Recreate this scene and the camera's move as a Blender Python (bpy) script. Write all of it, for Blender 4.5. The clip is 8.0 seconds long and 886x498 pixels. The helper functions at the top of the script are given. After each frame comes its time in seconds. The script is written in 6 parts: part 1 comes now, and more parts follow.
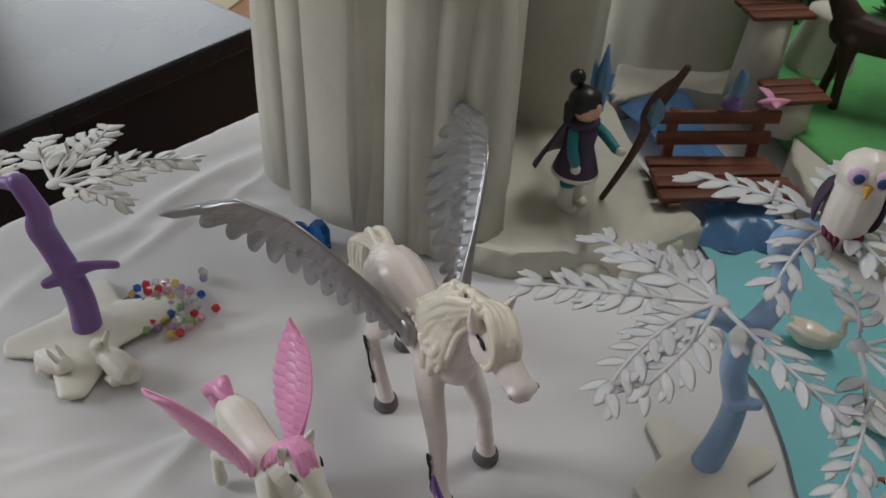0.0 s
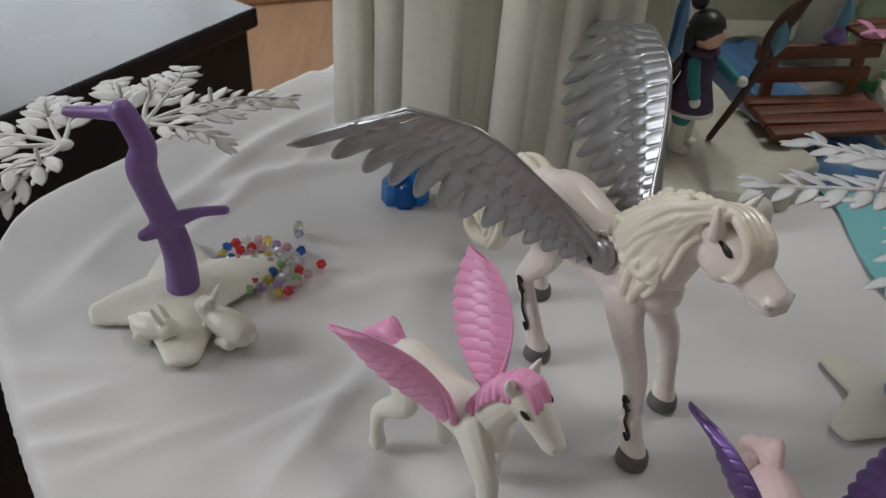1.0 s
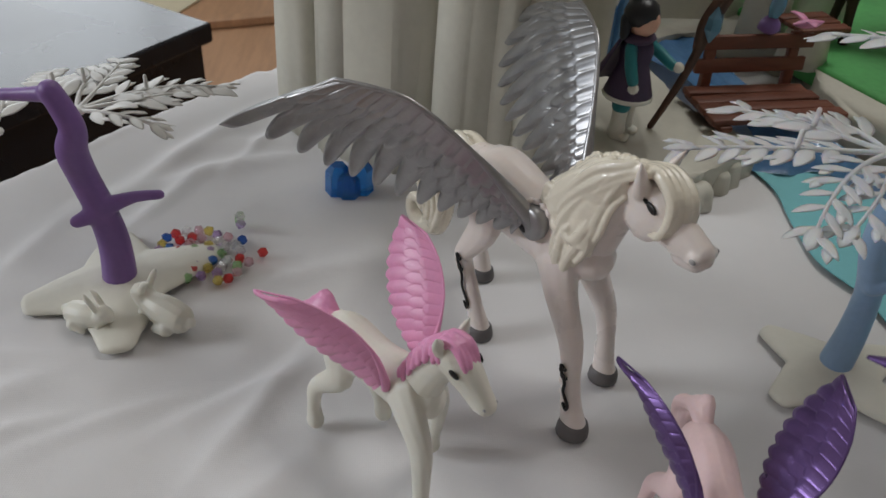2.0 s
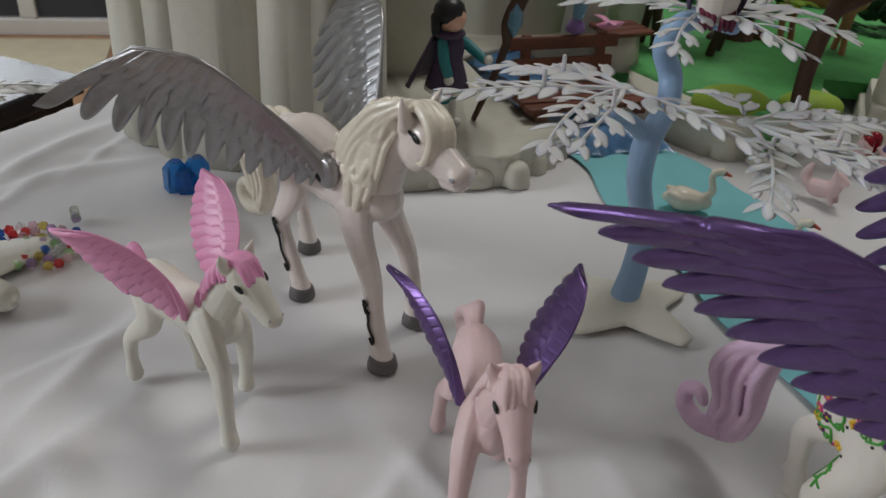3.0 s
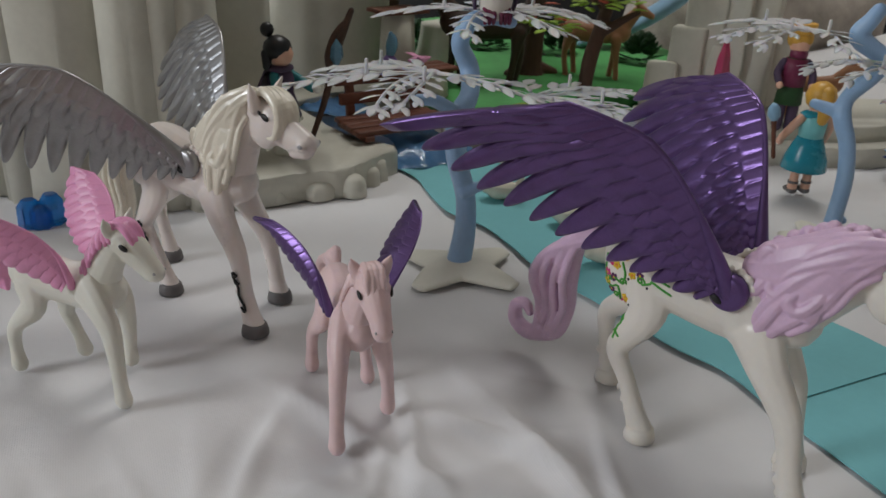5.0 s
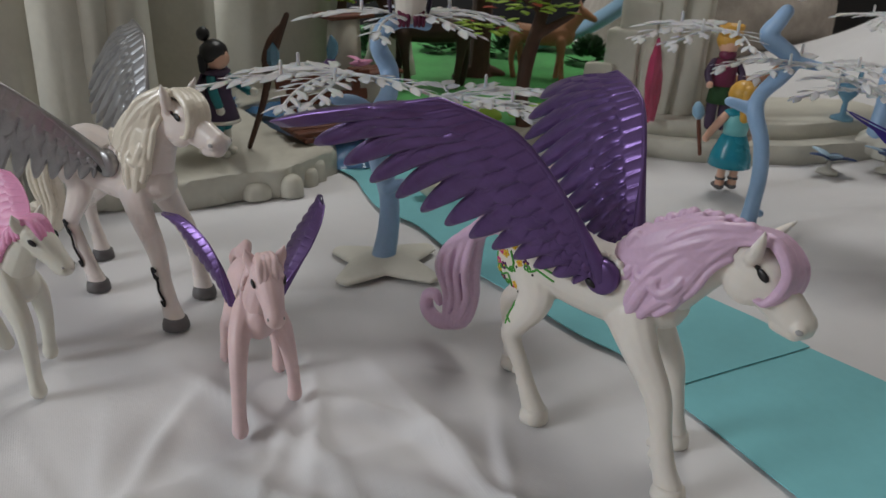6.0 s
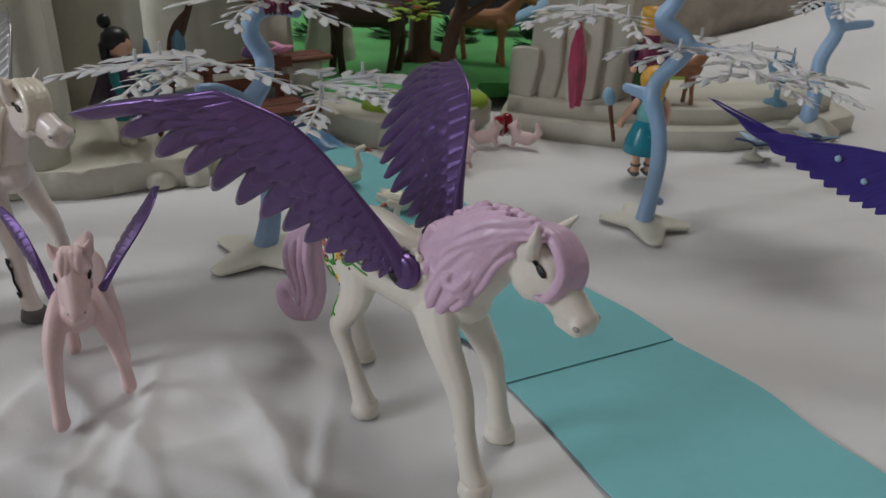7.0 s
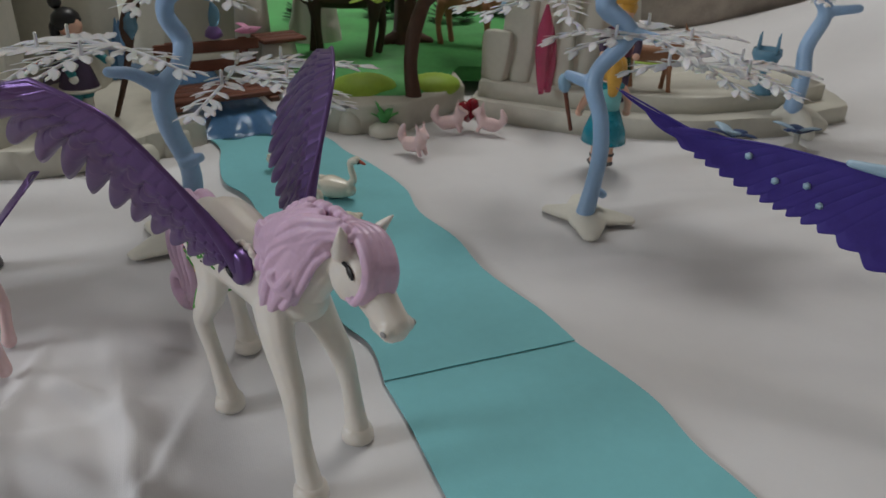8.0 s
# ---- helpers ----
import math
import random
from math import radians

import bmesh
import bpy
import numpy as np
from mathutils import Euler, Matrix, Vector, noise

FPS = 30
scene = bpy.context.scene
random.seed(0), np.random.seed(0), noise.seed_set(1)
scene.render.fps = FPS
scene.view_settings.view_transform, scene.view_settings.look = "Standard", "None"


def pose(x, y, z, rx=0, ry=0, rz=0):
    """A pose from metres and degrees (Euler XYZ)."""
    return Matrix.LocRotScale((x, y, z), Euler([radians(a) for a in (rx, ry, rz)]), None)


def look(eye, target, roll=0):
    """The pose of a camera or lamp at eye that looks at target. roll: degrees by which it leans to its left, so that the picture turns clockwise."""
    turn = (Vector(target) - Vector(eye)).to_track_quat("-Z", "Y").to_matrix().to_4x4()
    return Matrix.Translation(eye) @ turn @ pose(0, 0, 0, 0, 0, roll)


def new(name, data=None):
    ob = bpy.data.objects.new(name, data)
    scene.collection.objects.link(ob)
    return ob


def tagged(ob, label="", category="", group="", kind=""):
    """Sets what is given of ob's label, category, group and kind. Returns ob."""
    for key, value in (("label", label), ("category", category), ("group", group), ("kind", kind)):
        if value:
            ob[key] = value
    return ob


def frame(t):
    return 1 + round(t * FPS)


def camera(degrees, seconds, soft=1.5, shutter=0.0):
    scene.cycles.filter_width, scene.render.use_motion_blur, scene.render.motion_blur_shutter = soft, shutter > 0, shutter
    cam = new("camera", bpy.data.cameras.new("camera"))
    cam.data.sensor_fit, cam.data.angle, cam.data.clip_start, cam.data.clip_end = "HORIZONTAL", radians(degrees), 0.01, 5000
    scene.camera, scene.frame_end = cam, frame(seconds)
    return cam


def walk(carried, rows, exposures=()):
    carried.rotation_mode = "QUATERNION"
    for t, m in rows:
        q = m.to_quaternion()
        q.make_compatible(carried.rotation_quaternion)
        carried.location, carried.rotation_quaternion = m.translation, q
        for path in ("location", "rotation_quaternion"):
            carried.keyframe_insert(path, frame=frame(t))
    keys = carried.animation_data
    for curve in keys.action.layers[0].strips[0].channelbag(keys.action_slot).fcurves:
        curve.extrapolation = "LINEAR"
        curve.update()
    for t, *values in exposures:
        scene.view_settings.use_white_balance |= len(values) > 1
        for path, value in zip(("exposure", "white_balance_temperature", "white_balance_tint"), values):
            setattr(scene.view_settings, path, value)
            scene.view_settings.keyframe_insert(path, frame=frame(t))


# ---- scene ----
cam = camera(57.8, 8.0)
PATH = [
    (0, (0.1118, 0.1591, 0.2812), (0.0408, 1.6891, -1.0058), 3.2),
    (0.5, (0.0628, 0.1582, 0.2546), (0.0788, 1.7012, -1.0184), 3.9),
    (1, (0.0301, 0.1634, 0.2288), (0.1011, 1.7214, -1.0232), 4.1),
    (1.2, (0.0249, 0.1651, 0.2202), (0.1129, 1.7311, -1.0208), 4.2),
    (2.3, (0.0611, 0.1376, 0.215), (0.2401, 1.7516, -0.9520), 4.3),
    (2.5, (0.074, 0.1247, 0.2141), (0.2890, 1.7547, -0.9249), 4.3),
    (3, (0.08, 0.1032, 0.1978), (0.4300, 1.7682, -0.8532), 4.1),
    (3.5, (0.0413, 0.0869, 0.172), (0.5393, 1.7729, -0.7820), 3.3),
    (4, (0.0525, 0.0757, 0.1668), (0.6935, 1.7537, -0.7132), 2.8),
    (4.5, (0.0585, 0.055, 0.1729), (0.7625, 1.7230, -0.6751), 2.7),
    (6, (0.0834, 0.0129, 0.178), (0.8604, 1.6649, -0.6400), 2.4),
    (6.5, (0.1135, -0.0017, 0.1806), (0.8755, 1.6483, -0.6544), 2.3),
    (7, (0.1471, -0.0103, 0.1823), (0.8841, 1.6387, -0.6767), 1.9),
    (7.5, (0.1763, -0.0189, 0.1797), (0.8673, 1.6381, -0.7023), 1.7),
    (8, (0.2133, -0.0241, 0.1849), (0.8183, 1.6529, -0.7231), 1.5),
]
walk(cam, [(t, look(eye, target, roll)) for t, eye, target, roll in PATH])

# ---------------------------------------------------------------- light and air
cam.data.dof.use_dof = True
cam.data.dof.focus_distance = 0.29
cam.data.dof.aperture_fstop = 33.0

world = bpy.data.worlds.new("daylight")
scene.world = world
world.use_nodes = True
wn = world.node_tree.nodes
sky = wn.new("ShaderNodeTexSky")
sky.sky_type, sky.sun_disc = "NISHITA", False
sky.sun_elevation, sky.sun_rotation = radians(38), radians(250)
world.node_tree.links.new(sky.outputs[0], wn["Background"].inputs[0])
wn["Background"].inputs[1].default_value = 0.10


def area_lamp(name, at, aim, w, h, power, tint):
    data = bpy.data.lights.new(name, "AREA")
    data.shape, data.size, data.size_y, data.energy, data.color = "RECTANGLE", w, h, power, tint
    ob = new(name, data)
    ob.matrix_world = look(at, aim)
    return ob


# daylight through the big window in the west wall and the patio door in the north wall
area_lamp("window_daylight", (-2.06, 0.42, 0.98), (0.3, 0.35, 0.0), 0.70, 0.62, 21.0, (0.93, 0.965, 1.0))
area_lamp("patio_daylight", (-1.1, 3.04, 0.75), (0.1, 0.6, 0.0), 1.25, 1.0, 15.0, (0.93, 0.97, 1.0))
# overhead fill with no known source, added to brighten the table's far end
area_lamp("overhead_fill_light", (0.75, 0.95, 1.575), (0.72, 0.90, 0.0), 0.55, 0.55, 10.0, (0.98, 0.975, 0.95))
scene.view_settings.exposure = 0.0

# ---------------------------------------------------------------- materials
K = 0.001  # toys are drawn in millimetres


def mat(name, col, rough=0.5, metal=0.0, vary=0.12, scale=60.0, bump=0.0, bump_scale=400.0, spec=0.5,
        trans=0.0, sss=0.0, coat=0.0, col2=None, stretch=None, ior=1.45, alpha=1.0):
    m = bpy.data.materials.new(name)
    m.use_nodes = True
    nt = m.node_tree
    b = nt.nodes["Principled BSDF"]
    b.inputs["Roughness"].default_value = rough
    b.inputs["Metallic"].default_value = metal
    b.inputs["IOR"].default_value = ior
    b.inputs["Specular IOR Level"].default_value = spec
    b.inputs["Transmission Weight"].default_value = trans
    b.inputs["Coat Weight"].default_value = coat
    b.inputs["Alpha"].default_value = alpha
    if sss:
        b.inputs["Subsurface Weight"].default_value = sss
        b.inputs["Subsurface Radius"].default_value = (0.004, 0.003, 0.002)
    tc = nt.nodes.new("ShaderNodeTexCoord")
    mp = nt.nodes.new("ShaderNodeMapping")
    nt.links.new(tc.outputs["Object"], mp.inputs[0])
    if stretch:
        mp.inputs["Scale"].default_value = stretch
    n1 = nt.nodes.new("ShaderNodeTexNoise")
    n1.inputs["Scale"].default_value, n1.inputs["Detail"].default_value = scale, 6.0
    n2 = nt.nodes.new("ShaderNodeTexNoise")
    n2.inputs["Scale"].default_value, n2.inputs["Detail"].default_value = scale * 9, 3.0
    add = nt.nodes.new("ShaderNodeMath")
    add.operation = "MULTIPLY_ADD"
    add.inputs[1].default_value = 0.35
    nt.links.new(mp.outputs[0], n1.inputs[0])
    nt.links.new(mp.outputs[0], n2.inputs[0])
    nt.links.new(n2.outputs[0], add.inputs[0])
    nt.links.new(n1.outputs[0], add.inputs[2])
    ramp = nt.nodes.new("ShaderNodeValToRGB")
    c2 = col2 or tuple(c * (1 - 2.2 * vary) for c in col)
    ramp.color_ramp.elements[0].position, ramp.color_ramp.elements[0].color = 0.42, (*c2, 1)
    ramp.color_ramp.elements[1].position, ramp.color_ramp.elements[1].color = 0.82, (*col, 1)
    nt.links.new(add.outputs[0], ramp.inputs[0])
    nt.links.new(ramp.outputs[0], b.inputs["Base Color"])
    rr = nt.nodes.new("ShaderNodeMapRange")
    rr.inputs[3].default_value, rr.inputs[4].default_value = max(0.02, rough - 0.08), min(1, rough + 0.1)
    nt.links.new(n1.outputs[0], rr.inputs[0])
    nt.links.new(rr.outputs[0], b.inputs["Roughness"])
    if bump:
        bp = nt.nodes.new("ShaderNodeBump")
        bp.inputs["Strength"].default_value, bp.inputs["Distance"].default_value = bump, 0.0006
        n3 = nt.nodes.new("ShaderNodeTexNoise")
        n3.inputs["Scale"].default_value, n3.inputs["Detail"].default_value = bump_scale, 5.0
        nt.links.new(mp.outputs[0], n3.inputs[0])
        nt.links.new(n3.outputs[0], bp.inputs["Height"])
        nt.links.new(bp.outputs[0], b.inputs["Normal"])
    return m


def cloth_material():
    m = mat("white_cotton", (0.67, 0.66, 0.665), 0.85, vary=0.02, scale=9, spec=0.25)
    nt = m.node_tree
    b = nt.nodes["Principled BSDF"]
    b.inputs["Sheen Weight"].default_value = 0.15
    tc = nt.nodes["Texture Coordinate"]
    wave = []
    for axis in ("X", "Y"):
        w = nt.nodes.new("ShaderNodeTexWave")
        w.bands_direction = axis
        w.inputs["Scale"].default_value, w.inputs["Distortion"].default_value = 420.0, 1.2
        w.inputs["Detail"].default_value = 1.0
        nt.links.new(tc.outputs["Object"], w.inputs[0])
        wave.append(w)
    mx = nt.nodes.new("ShaderNodeMath")
    mx.operation = "MAXIMUM"
    nt.links.new(wave[0].outputs[1], mx.inputs[0])
    nt.links.new(wave[1].outputs[1], mx.inputs[1])
    bp = nt.nodes.new("ShaderNodeBump")
    bp.inputs["Strength"].default_value, bp.inputs["Distance"].default_value = 0.12, 0.0003
    n = nt.nodes.new("ShaderNodeTexNoise")
    n.inputs["Scale"].default_value, n.inputs["Detail"].default_value = 55.0, 6.0
    nt.links.new(tc.outputs["Object"], n.inputs[0])
    bp2 = nt.nodes.new("ShaderNodeBump")
    bp2.inputs["Strength"].default_value, bp2.inputs["Distance"].default_value = 0.35, 0.0015
    nt.links.new(n.outputs[0], bp2.inputs["Height"])
    nt.links.new(mx.outputs[0], bp.inputs["Height"])
    nt.links.new(bp2.outputs[0], bp.inputs["Normal"])
    nt.links.new(bp.outputs[0], b.inputs["Normal"])
    return m


M = dict(
    cloth=cloth_material(),
    stone=mat("cream_rock_plastic", (0.60, 0.58, 0.50), 0.62, vary=0.06, scale=30, bump=0.25, bump_scale=260),
    base=mat("ivory_plastic", (0.68, 0.66, 0.58), 0.5, vary=0.04, scale=40, bump=0.12, bump_scale=300),
    paper=mat("teal_paper", (0.205, 0.52, 0.56), 0.75, vary=0.04, scale=25, bump=0.1, bump_scale=900, spec=0.3),
    pearl=mat("pearl_white_plastic", (0.78, 0.70, 0.66), 0.28, vary=0.03, scale=60, sss=0.15, coat=0.25),
    pearlmane=mat("pearl_cream_plastic", (0.78, 0.72, 0.60), 0.25, vary=0.04, scale=80, coat=0.35),
    ivory=mat("matte_ivory_plastic", (0.72, 0.70, 0.62), 0.42, vary=0.03, scale=60, sss=0.12),
    cream=mat("cream_white_plastic", (0.74, 0.695, 0.63), 0.32, vary=0.03, scale=60, sss=0.15, coat=0.15),
    blush=mat("pale_pink_plastic", (0.76, 0.56, 0.56), 0.45, vary=0.05, scale=90, sss=0.2),
    lilac=mat("lilac_plastic", (0.66, 0.46, 0.62), 0.33, vary=0.07, scale=80, sss=0.1),
    pink=mat("pink_plastic", (0.78, 0.33, 0.54), 0.35, vary=0.06, scale=90, sss=0.1),
    silver=mat("silver_paint", (0.36, 0.355, 0.36), 0.34, metal=0.8, vary=0.08, scale=120, bump=0.05, bump_scale=900),
    purple=mat("metallic_purple_paint", (0.150, 0.088, 0.245), 0.31, metal=0.7, vary=0.10, scale=150, bump=0.05, bump_scale=900),
    indigo=mat("indigo_plastic", (0.055, 0.035, 0.26), 0.4, metal=0.2, vary=0.08, scale=150),
    iceblue=mat("ice_blue_plastic", (0.36, 0.50, 0.62), 0.38, vary=0.06, scale=60),
    treeblue=mat("pale_blue_plastic", (0.30, 0.45, 0.66), 0.36, vary=0.06, scale=50, sss=0.1),
    treepurple=mat("violet_plastic", (0.22, 0.12, 0.34), 0.4, vary=0.08, scale=50, sss=0.1),
    frost=mat("frosted_clear_plastic", (0.90, 0.90, 0.92), 0.34, vary=0.03, scale=80, trans=0.5, sss=0.3, ior=1.3),
    frostwhite=mat("milky_plastic", (0.80, 0.79, 0.76), 0.45, vary=0.03, scale=80, trans=0.12),
    grey=mat("grey_hoof_plastic", (0.13, 0.12, 0.12), 0.5, vary=0.06),
    black=mat("black_print", (0.012, 0.011, 0.012), 0.4, vary=0.05),
    greyprint=mat("grey_print", (0.35, 0.34, 0.34), 0.45, vary=0.05),
    green=mat("green_plastic", (0.10, 0.42, 0.12), 0.55, vary=0.15, scale=25, bump=0.4, bump_scale=300),
    darkgreen=mat("dark_green_plastic", (0.02, 0.07, 0.02), 0.6, vary=0.2, scale=40, bump=0.4),
    lime=mat("lime_plastic", (0.36, 0.55, 0.06), 0.5, vary=0.12, scale=60),
    leafred=mat("orange_red_plastic", (0.55, 0.10, 0.06), 0.5, vary=0.1),
    bark=mat("brown_bark_plastic", (0.085, 0.038, 0.022), 0.6, vary=0.2, scale=60, bump=0.6, bump_scale=250, stretch=(1, 1, 0.25)),
    plank=mat("red_brown_plank_plastic", (0.17, 0.055, 0.03), 0.5, vary=0.18, scale=60, bump=0.5, bump_scale=300, stretch=(0.2, 1, 1)),
    fur=mat("dark_brown_plastic", (0.05, 0.024, 0.014), 0.55, vary=0.15),
    tan=mat("tan_plastic", (0.38, 0.18, 0.09), 0.5, vary=0.12),
    skin=mat("skin_plastic", (0.72, 0.42, 0.30), 0.4, vary=0.03, sss=0.1),
    hair=mat("black_hair_plastic", (0.012, 0.012, 0.014), 0.35, vary=0.1),
    blond=mat("golden_plastic", (0.66, 0.36, 0.06), 0.4, vary=0.12, scale=120),
    teal=mat("teal_plastic", (0.02, 0.20, 0.22), 0.45, vary=0.08),
    aqua=mat("aqua_plastic", (0.20, 0.55, 0.56), 0.4, vary=0.06),
    skirt=mat("clear_turquoise_plastic", (0.02, 0.33, 0.45), 0.25, vary=0.06, trans=0.2),
    plum=mat("dark_plum_plastic", (0.06, 0.035, 0.075), 0.55, vary=0.12),
    maroon=mat("maroon_plastic", (0.16, 0.02, 0.06), 0.45, vary=0.1),
    crystal=mat("clear_blue_crystal", (0.02, 0.30, 0.85), 0.06, vary=0.05, trans=0.75, spec=0.6, ior=1.5),
    crystalpink=mat("clear_pink_crystal", (0.75, 0.10, 0.25), 0.12, vary=0.1, trans=0.7, ior=1.5),
    redclear=mat("clear_red_plastic", (0.40, 0.01, 0.03), 0.1, vary=0.1, trans=0.45, ior=1.5),
    water=mat("clear_blue_water_plastic", (0.20, 0.42, 0.72), 0.15, vary=0.12, scale=40, bump=0.5, bump_scale=120, trans=0.25),
    goblet=mat("clear_pale_blue_plastic", (0.22, 0.45, 0.62), 0.15, vary=0.06, trans=0.5),
    gloss=mat("black_lacquer", (0.012, 0.012, 0.015), 0.26, vary=0.1, scale=5, spec=0.45),
    darkfab=mat("black_leather", (0.012, 0.012, 0.013), 0.45, vary=0.15, scale=20, bump=0.4, bump_scale=150),
    oak=mat("light_oak_boards", (0.52, 0.30, 0.17), 0.4, vary=0.12, scale=6, stretch=(6, 0.6, 1), bump=0.2, bump_scale=60),
    rug=mat("cream_floor_cover", (0.74, 0.66, 0.48), 0.95, vary=0.05, scale=12, bump=1.0, bump_scale=200),
    wall=mat("white_wall_paint", (0.78, 0.77, 0.74), 0.8, vary=0.03, scale=3, bump=0.2, bump_scale=80),
    frame=mat("white_frame_paint", (0.82, 0.81, 0.79), 0.4, vary=0.02, scale=8),
    slate=mat("dark_grey_blind", (0.07, 0.075, 0.085), 0.7, vary=0.08, scale=10),
    wood=mat("dark_table_wood", (0.12, 0.06, 0.035), 0.4, vary=0.15, scale=12, stretch=(0.3, 2, 1)),
    tent=mat("taupe_fabric", (0.40, 0.35, 0.30), 0.85, vary=0.15, scale=50, bump=0.5),
    navy=mat("navy_plastic", (0.02, 0.05, 0.16), 0.4, vary=0.1),
    sky=mat("light_blue_plastic", (0.25, 0.42, 0.58), 0.4, vary=0.08),
)


def gem(name, col):
    return mat(name, col, 0.06, vary=0.02, trans=0.75, ior=1.4)


GEMS = [gem("clear_gem_" + n, c) for n, c in (("red", (0.85, 0.08, 0.08)), ("blue", (0.05, 0.2, 0.7)), ("yellow", (0.9, 0.75, 0.2)),
        ("green", (0.5, 0.85, 0.4)), ("lilac", (0.7, 0.5, 0.85)), ("clear", (0.92, 0.92, 0.92)), ("rose", (0.92, 0.65, 0.72)))]

# ---------------------------------------------------------------- mesh helpers


def thing(name, m, label, category, group="", kind=""):
    ob = new(name)
    ob.empty_display_size = 0.01
    ob.matrix_world = m
    return tagged(ob, label, category, group, kind)


def to_mesh(bm, name, smooth=True):
    bmesh.ops.recalc_face_normals(bm, faces=bm.faces)
    me = bpy.data.meshes.new(name)
    bm.to_mesh(me)
    bm.free()
    if smooth:
        me.shade_smooth()
    return me


def part(name, bm, material, parent=None, label="", smooth=True):
    me = bm if isinstance(bm, bpy.types.Mesh) else to_mesh(bm, name, smooth)
    if not me.materials:
        for one in (material if isinstance(material, (list, tuple)) else [material]):
            me.materials.append(one)
    ob = new(name, me)
    if parent is not None:
        ob.parent = parent
    if label:
        tagged(ob, label)
    return ob


def spline(pts, k):
    pts = [np.array(p, float) for p in pts]
    out = []
    for i in range(len(pts) - 1):
        p0, p1, p2, p3 = pts[max(i - 1, 0)], pts[i], pts[i + 1], pts[min(i + 2, len(pts) - 1)]
        for j in range(k):
            t = j / k
            out.append(0.5 * (2 * p1 + (p2 - p0) * t + (2 * p0 - 5 * p1 + 4 * p2 - p3) * t * t + (3 * p1 - p0 - 3 * p2 + p3) * t ** 3))
    return out + [pts[-1]]


def tube(bm, pts, n=12, k=4, mi=0, side=(0, 1, 0)):
    """A round or oval limb through (x, y, z, radius[, radius in the plane]) in millimetres, with round ends."""
    pts = [tuple(p) + (p[3],) if len(p) == 4 else tuple(p) for p in pts]
    path = spline(pts, k)
    rings = []
    N = len(path)
    for i, p in enumerate(path):
        a, b = path[max(i - 1, 0)], path[min(i + 1, N - 1)]
        t = (b - a)[:3]
        t = t / (np.linalg.norm(t) + 1e-9)
        s = np.array(side, float)
        if abs(t @ s) > 0.95:
            s = np.array((1.0, 0, 0)) if abs(t[0]) < 0.9 else np.array((0, 0, 1.0))
        s = s - t * (s @ t)
        s /= np.linalg.norm(s)
        u = np.cross(t, s)
        ra, rb = max(p[3], 0.05), max(p[4], 0.05)
        if i == 0:
            for f in (0.98, 0.75, 0.4):
                rings.append((p[:3] - t * f * rb, s, u, ra * math.sqrt(1 - f * f), rb * math.sqrt(1 - f * f)))
        rings.append((p[:3], s, u, ra, rb))
        if i == N - 1:
            for f in (0.4, 0.75, 0.98):
                rings.append((p[:3] + t * f * rb, s, u, ra * math.sqrt(1 - f * f), rb * math.sqrt(1 - f * f)))
    vs = []
    for c, s, u, ra, rb in rings:
        vs.append([bm.verts.new((c + s * ra * math.cos(2 * math.pi * j / n) + u * rb * math.sin(2 * math.pi * j / n)) * K) for j in range(n)])
    for a, b in zip(vs, vs[1:]):
        for j in range(n):
            bm.faces.new((a[j], a[(j + 1) % n], b[(j + 1) % n], b[j])).material_index = mi
    bm.faces.new(vs[0][::-1]).material_index = mi
    bm.faces.new(vs[-1]).material_index = mi
    return bm


def ball(bm, c, r, mi=0, turn=None, sub=2):
    r = (r, r, r) if isinstance(r, (int, float)) else r
    m = Matrix.Translation(Vector(c) * K) @ (turn or Matrix()) @ Matrix.Diagonal((r[0] * K, r[1] * K, r[2] * K, 1))
    got = bmesh.ops.create_icosphere(bm, subdivisions=sub, radius=1.0, matrix=m)
    for f in {f for v in got["verts"] for f in v.link_faces}:
        f.material_index = mi
    return bm


def block(bm, c, size, turn=None, bevel=0.0, mi=0):
    m = Matrix.Translation(Vector(c) * K) @ (turn or Matrix()) @ Matrix.Diagonal((size[0] * K, size[1] * K, size[2] * K, 1))
    got = bmesh.ops.create_cube(bm, size=1.0, matrix=m)
    faces = {f for v in got["verts"] for f in v.link_faces}
    for f in faces:
        f.material_index = mi
    if bevel:
        edges = list({e for f in faces for e in f.edges})
        bmesh.ops.bevel(bm, geom=edges, offset=bevel * K, segments=2, affect="EDGES", profile=0.5)
    return bm


def lathe(bm, profile, c=(0, 0, 0), n=20, mi=0, squash=1.0):
    rings = []
    for r, z in profile:
        rings.append([bm.verts.new(((c[0] + r * math.cos(2 * math.pi * j / n)) * K, (c[1] + squash * r * math.sin(2 * math.pi * j / n)) * K, (c[2] + z) * K)) for j in range(n)])
    for a, b in zip(rings, rings[1:]):
        for j in range(n):
            bm.faces.new((a[j], a[(j + 1) % n], b[(j + 1) % n], b[j])).material_index = mi
    bm.faces.new(rings[0][::-1]).material_index = mi
    bm.faces.new(rings[-1]).material_index = mi
    return bm


